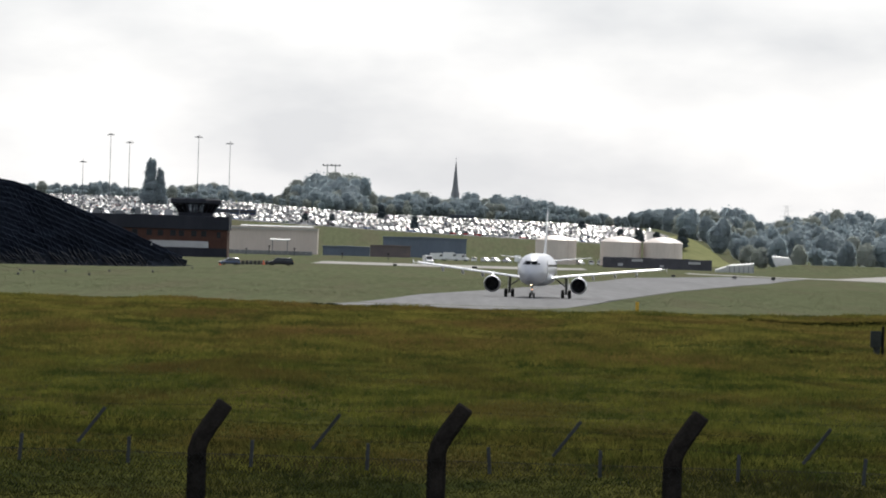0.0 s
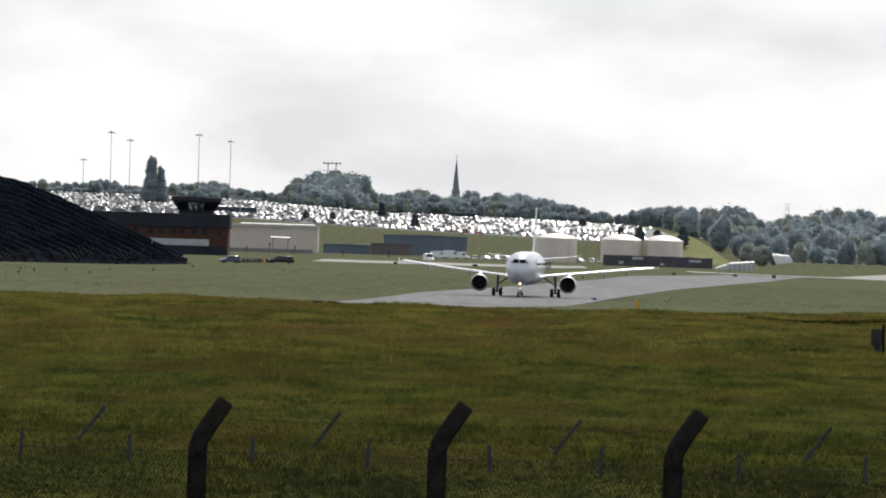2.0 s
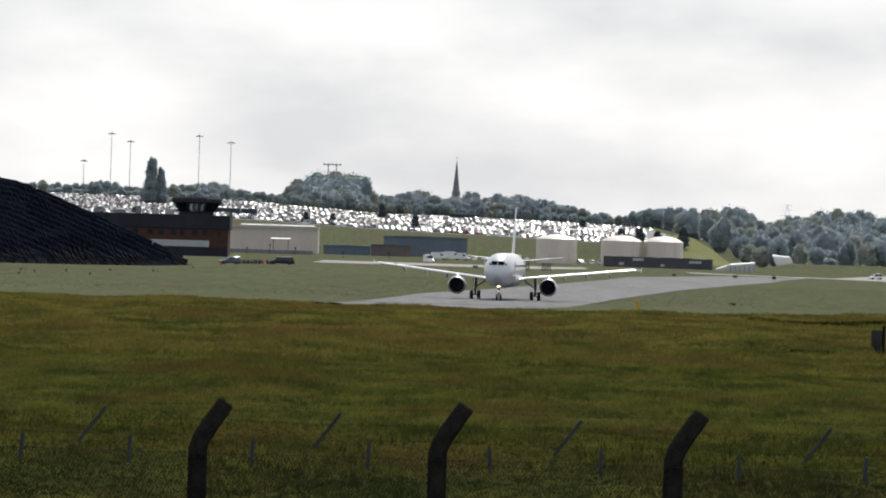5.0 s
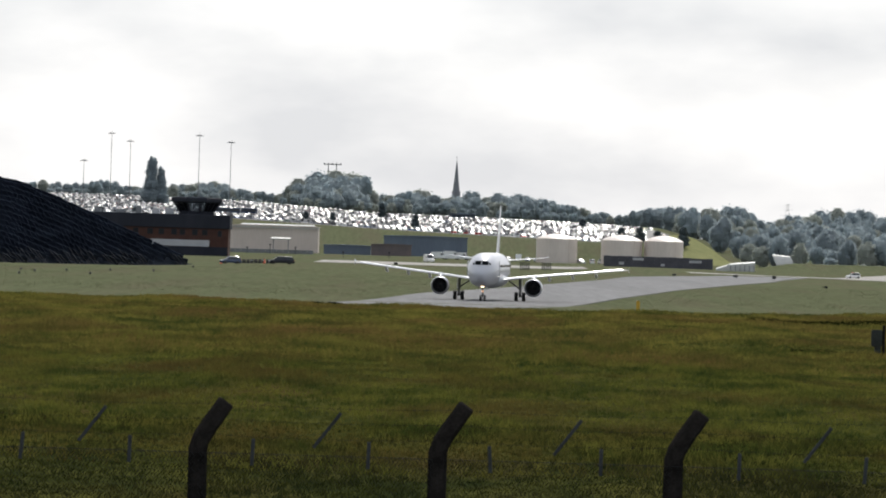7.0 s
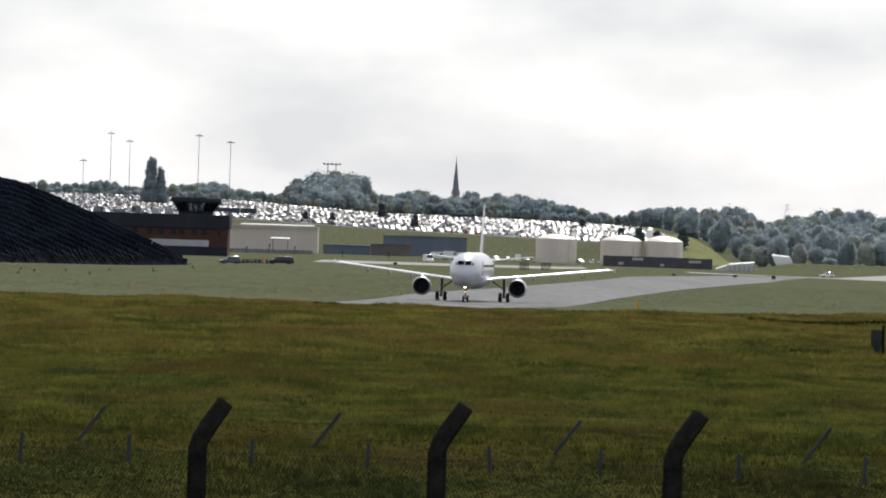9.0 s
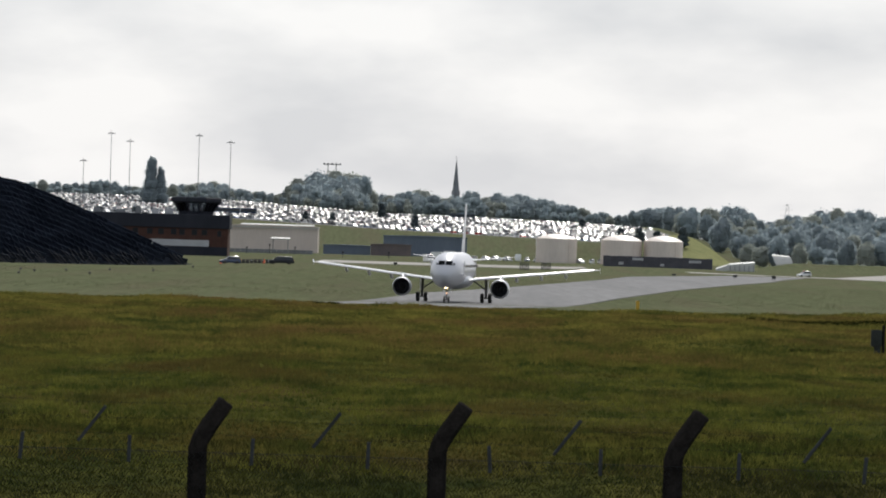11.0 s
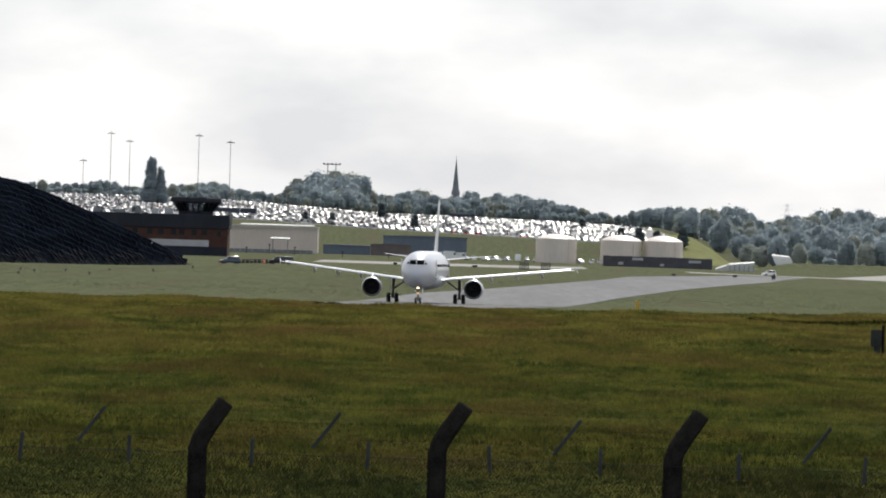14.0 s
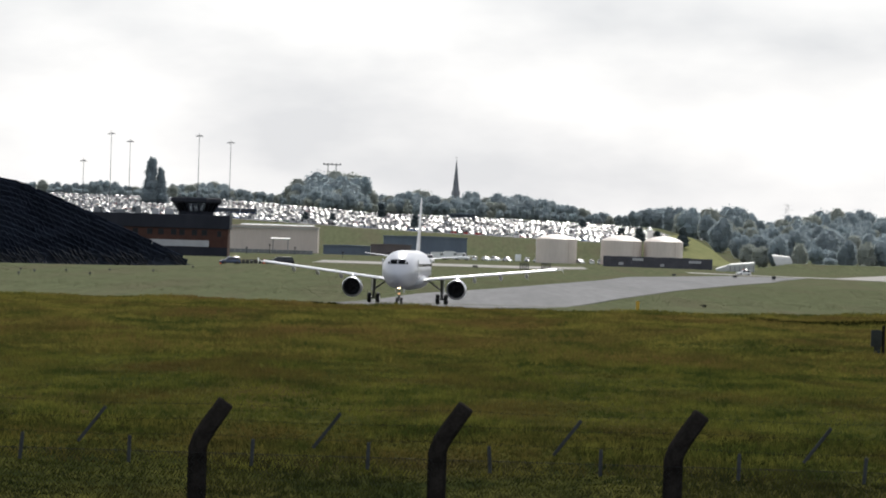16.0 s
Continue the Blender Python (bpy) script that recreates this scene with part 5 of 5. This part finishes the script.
x = -262.0
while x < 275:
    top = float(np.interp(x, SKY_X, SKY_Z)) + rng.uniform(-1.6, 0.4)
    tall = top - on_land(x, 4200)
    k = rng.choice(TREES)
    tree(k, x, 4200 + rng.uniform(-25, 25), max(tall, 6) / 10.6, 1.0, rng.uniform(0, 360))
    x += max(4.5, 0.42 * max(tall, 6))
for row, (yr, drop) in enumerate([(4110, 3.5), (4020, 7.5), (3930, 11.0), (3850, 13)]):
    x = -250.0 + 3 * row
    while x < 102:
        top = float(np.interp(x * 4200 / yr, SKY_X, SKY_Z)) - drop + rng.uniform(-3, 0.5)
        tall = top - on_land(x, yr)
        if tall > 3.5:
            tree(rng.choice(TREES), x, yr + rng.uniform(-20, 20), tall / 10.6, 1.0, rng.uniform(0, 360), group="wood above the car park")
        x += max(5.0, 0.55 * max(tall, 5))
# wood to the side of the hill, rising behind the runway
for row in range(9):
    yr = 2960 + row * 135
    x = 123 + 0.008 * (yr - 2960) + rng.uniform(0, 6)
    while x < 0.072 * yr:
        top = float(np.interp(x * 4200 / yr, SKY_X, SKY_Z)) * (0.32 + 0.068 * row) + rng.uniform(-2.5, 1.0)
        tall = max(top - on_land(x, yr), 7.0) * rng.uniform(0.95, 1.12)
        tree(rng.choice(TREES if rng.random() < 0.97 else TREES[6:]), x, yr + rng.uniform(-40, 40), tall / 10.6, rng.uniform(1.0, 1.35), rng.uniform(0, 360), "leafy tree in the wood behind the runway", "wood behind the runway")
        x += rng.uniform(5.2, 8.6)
for x, y, s in [(139, 2640, 0.75), (152, 2660, 0.5), (158, 2670, 0.5), (131, 2750, 0.6), (165, 2660, 0.55), (146, 2700, 0.4)]:
    tree(BUSH[int(x) % 2], x, y, s, 1.0, x * 40, "rounded bush at the edge of the wood", "bushes by the runway")
tree(POPLAR[0], -136.0, 3400, 1.12, 1.12, 20, "tall narrow poplar beside the car park", "poplars")
tree(POPLAR[0], -131.7, 3402, 0.86, 1.18, 140, "tall narrow poplar beside the car park", "poplars")
for x, y, s, sq in [(-29.4, 3440, 0.55, 0.85), (-58, 3080, 0.45, 0.62), (-47, 3100, 0.45, 0.62), (-12, 3060, 0.55, 0.7), (80, 3000, 0.7, 0.62), (74, 3060, 0.6, 0.62), (86, 2960, 0.62, 0.6), (66, 3500, 0.6, 0.5),
                     (86, 2640, 0.62, 0.72), (-127, 3010, 0.4, 0.5), (-142, 3020, 0.45, 0.4)]:
    tree(POPLAR[1], x, y, s, sq, x * 9, "small dark conifer among the parked cars", "conifers in the car park")
for i in range(26):
    x = -205 + i * 4.4
    tree(BUSH[1] if i % 3 else rng.choice(TREES), x, 3745 + rng.uniform(-12, 12), rng.uniform(0.55, 0.95) * (1 if i % 3 else 0.7), 1.0, i * 37, "bushy tree along the top of the car park", "hedge above the car park")

# ---- small clutter by the service apron ----
for i in range(9):
    x = -41.8 + i * 0.82
    t = thing("barrier", (x, 1512, on_land(x, 1512, 0.0)), "dark low barrier block on the grass", "barrier", "row of low barriers")
    part("block", Geo().box((0, 0, 0.42), (0.74, 0.45, 0.85), taper=0.85).bevel(0.04, 1), M["black"], t)
    part("strip", Geo().box((0, -0.22, 0.62), (0.5, 0.04, 0.14)).bevel(0.01, 1), M["brown_shed"] if i % 3 else M["pale_panel"], t)
for x, y in [(-36.4, 1498), (10.6, 2560), (-45.5, 1506)]:
    t = thing("traffic_cone", (x, y, on_land(x, y)), "orange traffic cone with a square foot", "cone", "traffic cones")
    part("cone", Geo().spun([(0.3, 0.05), (0.26, 0.1), (0.06, 0.95), (0.02, 0.98)], "Z", n=12), M["orange"], t, "", True)
    part("foot", Geo().box((0, 0, 0.04), (0.62, 0.62, 0.08)).bevel(0.02, 1), M["black"], t)
for x, y, h in [(-50, 2480, 2.6), (-66, 2470, 2.2), (-72.5, 2450, 2.4), (-59, 2500, 3.2), (-33, 2420, 1.8), (-18, 2440, 2.0)]:
    t = thing("apron_post", (x, y, on_land(x, y)), "short dark post beside the service apron", "post", "apron posts")
    part("post", Geo().rod((0, 0, -0.2), (0, 0, h), 0.14, 0.12, 8), M["black"], t)
    part("head", Geo().box((0, 0, h), (0.7, 0.4, 0.5)).bevel(0.05, 1), M["black"], t)
t = thing("bus_shelter", (9.0, 3640, on_land(9.0, 3640)), "long low dark shelter at the top of the car park", "shelter")
part("roof", Geo().box((0, 0, 3.1), (13, 4, 0.5)).bevel(0.08, 1), M["blue_shed"], t)
for i in range(6):
    part("post", Geo().rod((-6 + i * 2.4, 1.5, -0.2), (-6 + i * 2.4, 1.5, 3.0), 0.12), M["mast"], t)
part("back_wall", Geo().box((0, 1.8, 1.5), (12.6, 0.15, 2.6)), M["blue_shed"], t)
for x, y in [(-92, 3120), (-85.5, 3140)]:
    t = thing("coach", (x, y, on_land(x, y, 0.12), 0, 0, 80), "blue coach parked among the cars", "bus", "coaches")
    part("body", Geo().box((0, 0, 1.75), (2.5, 11, 2.9)).bevel(0.15, 2), M["car_blue"], t, "", True)
    part("window_band", Geo().box((0, 0, 2.3), (2.54, 10.2, 0.9)), M["car_glass"], t)
    for sx in (-1, 1):
        for wy in (-3.4, 3.2):
            part("wheel", Geo().spun([(0.3, -0.14), (0.48, -0.1), (0.48, 0.1), (0.3, 0.14)], "X", (sx * 1.1, wy, 0.48), 14), M["tyre"], t, "black tyre", True)

# ---- masts, spire, far pylon ----
def lamp_mast(x, y, top):
    z = on_land(x, y)
    t = thing("lamp_mast", (x, y, z - 0.3), "very tall slender lighting mast with a ring of lamps", "street lamp", "lighting masts")
    h = top - z
    part("pole", Geo().rod((0, 0, -0.2), (0, 0, h), 0.17, 0.10, 8), M["mast"], t)
    head = part("lamp_ring", Geo().spun([(0.2, h - 0.5), (1.1, h - 0.35), (1.1, h - 0.1), (0.25, h + 0.1)], "Z", n=12), M["mast"], t)
    for i in range(6):
        a = i * math.pi / 3
        part("lamp", Geo().box((1.45 * math.cos(a), 1.45 * math.sin(a), h - 0.45), (0.55, 0.45, 0.35)).bevel(0.06, 1), M["mast"], head)
    part("finial", Geo().rod((0, 0, h), (0, 0, h + 0.9), 0.09, 0.04, 6), M["mast"], t)


for x, top in [(-157.7, 38.0), (-145.9, 50.2), (-137.6, 47.0), (-107.6, 50.3), (-93.8, 47.8)]:
    lamp_mast(x, 3200, top)
t = thing("church_spire", (6.8, 4600, on_land(6.8, 4600)), "slim grey stone church spire above the trees", "church")
zt = 58.6 - on_land(6.8, 4600)
zb = 34.5 - on_land(6.8, 4600)
part("tower", Geo().box((0, 0, zb / 2 - 1), (5.6, 5.6, zb + 2)).bevel(0.2, 1), M["spire"], t)
ring8 = lambda r, z: [(r * math.cos(math.pi * (i + 0.5) / 4), r * math.sin(math.pi * (i + 0.5) / 4), z) for i in range(8)]
part("spire", Geo().loft([ring8(2.9, zb), ring8(2.1, zb + 6), ring8(1.2, zb + 14), ring8(0.16, zt - 0.5)]), M["spire"], t)
part("finial", Geo().rod((0, 0, zt - 0.6), (0, 0, zt + 2.2), 0.12, 0.05, 6).rod((-0.5, 0, zt + 1.2), (0.5, 0, zt + 1.2), 0.08, n=5), M["spire"], t)
for i, a in enumerate((0, 90, 180, 270)):
    part("lucarne", Geo().box((0, -2.3, zb + 3.0), (0.9, 0.9, 2.2), taper=0.5), M["spire"], t).matrix_basis = pose(0, 0, 0, 0, 0, a)
for x in (-69.6, -64.8):
    z = on_land(x, 4350)
    t = thing("floodlight_mast", (x, 4350, z), "floodlight mast with a crossbar standing above the trees", "street lamp", "floodlight masts")
    part("pole", Geo().rod((0, 0, -0.3), (0, 0, 50.6 - z), 0.35, 0.25, 8), M["mast"], t)
    part("crossbar", Geo().box((0, 0, 50.4 - z), (6.0, 0.4, 0.5)).bevel(0.08, 1), M["mast"], t)
    for e in (-2.4, 0, 2.4):
        part("floodlight", Geo().box((e, -0.3, 50.9 - z), (0.9, 0.6, 0.7)).bevel(0.1, 1), M["mast"], t)
t = thing("lattice_pylon", (210, 4500, on_land(210, 4500)), "far faint lattice pylon above the wood", "pylon")
hp = 36.0 - on_land(210, 4500)
for sx in (-1, 1):
    part("leg", Geo().rod((sx * 3.4, 0, -0.3), (sx * 0.5, 0, hp), 0.1, 0.06, 5), M["mast"], t)
for i in range(9):
    k = i / 9
    w0, w1 = 3.4 - 2.9 * k, 3.4 - 2.9 * (k + 1 / 9)
    part("brace", Geo().rod((-w0, 0, hp * k), (w1, 0, hp * (k + 1 / 9)), 0.05, n=4).rod((w0, 0, hp * k), (-w1, 0, hp * (k + 1 / 9)), 0.05, n=4), M["mast"], t)
for z, w in ((hp * 0.72, 4.5), (hp * 0.86, 3.6), (hp * 0.98, 2.6)):
    part("cross_arm", Geo().rod((-w, 0, z), (w, 0, z), 0.06, n=5), M["mast"], t)


# ---- hundreds of cars on the hillside ----
def far_car(length, height):
    """Two simple hulls: painted body with roof, and the glass between them."""
    w, l, h = 0.88, length / 2, height
    body = Geo().loft([[(-w, y, 0.25), (w, y, 0.25), (w, y, zt - 0.12), (w * 0.9, y, zt), (-w * 0.9, y, zt), (-w, y, zt - 0.12)]
                       for y, zt in [(-l, 0.66), (-l + 0.3, 0.78), (-l + 1.15, 0.94), (l - 0.35, 0.95), (l, 0.75)]])
    body.add([(-w * 0.74, -l + 1.8, h - 0.03), (w * 0.74, -l + 1.8, h - 0.03), (w * 0.74, l - 0.75, h - 0.03), (-w * 0.74, l - 0.75, h - 0.03),
              (-w * 0.5, -l + 2.0, h + 0.02), (w * 0.5, -l + 2.0, h + 0.02), (w * 0.5, l - 0.95, h + 0.02), (-w * 0.5, l - 0.95, h + 0.02)],
             [(4, 5, 6, 7), (0, 1, 5, 4), (1, 2, 6, 5), (2, 3, 7, 6), (3, 0, 4, 7)])
    glass = Geo().loft([[(-w * 0.92, -l + 1.0, 0.92), (w * 0.92, -l + 1.0, 0.92), (w * 0.92, l - 0.2, 0.93), (-w * 0.92, l - 0.2, 0.93)],
                        [(-w * 0.75, -l + 1.8, h - 0.04), (w * 0.75, -l + 1.8, h - 0.04), (w * 0.75, l - 0.75, h - 0.04), (-w * 0.75, l - 0.75, h - 0.04)]])
    return body, glass


kinds = [far_car(4.0, 1.45), far_car(4.5, 1.5), far_car(4.3, 1.75)]
kind_meshes = [(b_.mesh("body", M["paint_one"], True), g_.mesh("glasshouse", M["car_glass"], True)) for b_, g_ in kinds]
rng = random.Random(21)
crowd_v, crowd_f, crowd_i = [], [], 0
glass_v, glass_f, glass_i = [], [], 0
singles = 0
np_kinds = [(np.array(b_.v), b_.f, np.array(g_.v), g_.f) for b_, g_ in kinds]
for row in range(25):
    y = 3004 + row * 29 - (3 if row % 2 else 0)
    x = -0.0585 * y - 14
    end = 0.0265 * y + 0.0
    while x < end:
        x += rng.uniform(2.3, 2.75) + (3.5 if rng.random() < 0.05 else 0)
        yy, k = y + rng.uniform(-0.8, 0.8), rng.randrange(3)
        turn = rng.choice((0, 180)) + rng.uniform(-4, 4) + (20 if row % 3 == 0 else 0)
        z = on_land(x, yy, 0.12)
        if row < 3 and -104 < x < 76 and singles < 200:
            singles += 1
            t = thing("parked_car", (x, yy, z, 0, 0, turn), "parked car glinting in the hillside car park", "car", "cars in the hillside car park")
            part("body", kind_meshes[k][0], None, t)
            part("glasshouse", kind_meshes[k][1], None, t)
        else:
            c, s = math.cos(radians(turn)), math.sin(radians(turn))
            rot = np.array([[c, -s, 0], [s, c, 0], [0, 0, 1]])
            bv, bf, gv, gf = np_kinds[k]
            crowd_v.append(bv @ rot.T + (x, yy, z))
            crowd_f += [tuple(i + crowd_i for i in f) for f in bf]
            crowd_i += len(bv)
            glass_v.append(gv @ rot.T + (x, yy, z))
            glass_f += [tuple(i + glass_i for i in f) for f in gf]
            glass_i += len(gv)
g = Geo()
g.v, g.f = np.concatenate(crowd_v).tolist(), crowd_f
crowd = part("parked_cars", g, M["paint_many"], None, "", True)
tagged(crowd, "hundreds of closely parked cars glinting on the hillside", "cars", "", "stuff")
g = Geo()
g.v, g.f = np.concatenate(glass_v).tolist(), glass_f
tagged(part("glasshouse", g, M["car_glass"], crowd, "", True), kind="stuff")


# ---- birds ----
def bird(at, label):
    t = thing("bird", at, label, "bird", "birds over the airfield")
    part("body", Geo().spun([(0.01, -0.24), (0.05, -0.2), (0.06, -0.14), (0.09, 0.0), (0.07, 0.14), (0.03, 0.26), (0.05, 0.42)], "Y", n=10), M["feather"], t, "", True)
    out = []
    for s in (-1, 1):
        wing = Geo().loft([[(s * x, y0, z), (s * x, y0 + c * 0.4, z + 0.02), (s * x, y0 + c, z), (s * x, y0 + c * 0.4, z - 0.015)]
                           for x, y0, c, z in [(0.04, -0.1, 0.26, 0.02), (0.25, -0.14, 0.26, 0.05), (0.48, -0.06, 0.12, 0.03)]])
        out.append((part("wing", wing, M["feather"], t), s))
    return t, out


bird_a, wings_a = bird((12.6, 720, 0.05, 0, 0, 90), "black crow flying low over the taxiway grass")
bird_b, wings_b = bird((25.0, 720, 0.05, 0, 0, 90), "black crow rising from the grass")


# ---- what moves ----
def motions():
    # the airliner rolls on at a steady pace, drifting to its right
    walk(airliner, [(t, pose(x, y, 0.035 + dip(y), 0, 0, -4.2 + 0.02 * t)) for t, x, y in [
        (0.0, 11.95, 968.0), (2.0, 10.1, 947.1), (4.0, 8.14, 926.3), (6.5, 5.47, 900.2), (9.0, 2.85, 874.1),
        (11.5, 0.0, 848.0), (14.0, -2.62, 821.9), (16.0, -4.62, 801.0)]])
    pace = 10.55
    for wh, place, r in wheels:
        step = 1.2 * r / pace
        rows = [(k * step, pose(*place) @ Matrix.Rotation(1.2 * k, 4, "X")) for k in range(int(16.0 / step) + 2)]
        walk(wh, rows)
    walk(service_car, [(t, pose(x, y, 0.05, 0, 0, -68)) for t, x, y in [
        (0.0, 136.5, 2030), (4.0, 123.4, 2045), (6.5, 116.5, 2055), (9.0, 107.8, 2060), (11.5, 100.0, 2062), (14.0, 91.7, 2062), (15.0, 88.1, 2060), (16.0, 84.3, 2058)]])
    walk(bird_a, [(t, pose(x, y, z, 0, 0, 78)) for t, x, y, z in [
        (0.0, 12.6, 720, 0.05), (0.9, 12.8, 722, 0.1), (1.5, 14.4, 740, 1.58), (2.2, 15.9, 740, 1.6), (3.0, 19.7, 740, 1.34), (3.8, 23.7, 740, 0.94),
        (6.5, 38.2, 780, 2.95), (10.0, 60, 820, 4.6), (16.0, 100, 900, 8.0)]])
    walk(bird_b, [(t, pose(x, y, z, 0, 0, 70)) for t, x, y, z in [
        (0.0, 25.0, 720, 0.05), (15.4, 25.3, 720, 0.05), (15.6, 25.4, 720, 1.2), (15.8, 25.55, 720, 1.5), (16.0, 25.75, 720, 1.5)]])
    for wings in (wings_a, wings_b):
        for w, s in wings:
            walk(w, [(k * 0.1, pose(0, 0, 0, 0, -s * 32 * (1 if k % 2 else -0.7), 0)) for k in range(161)])


motions()
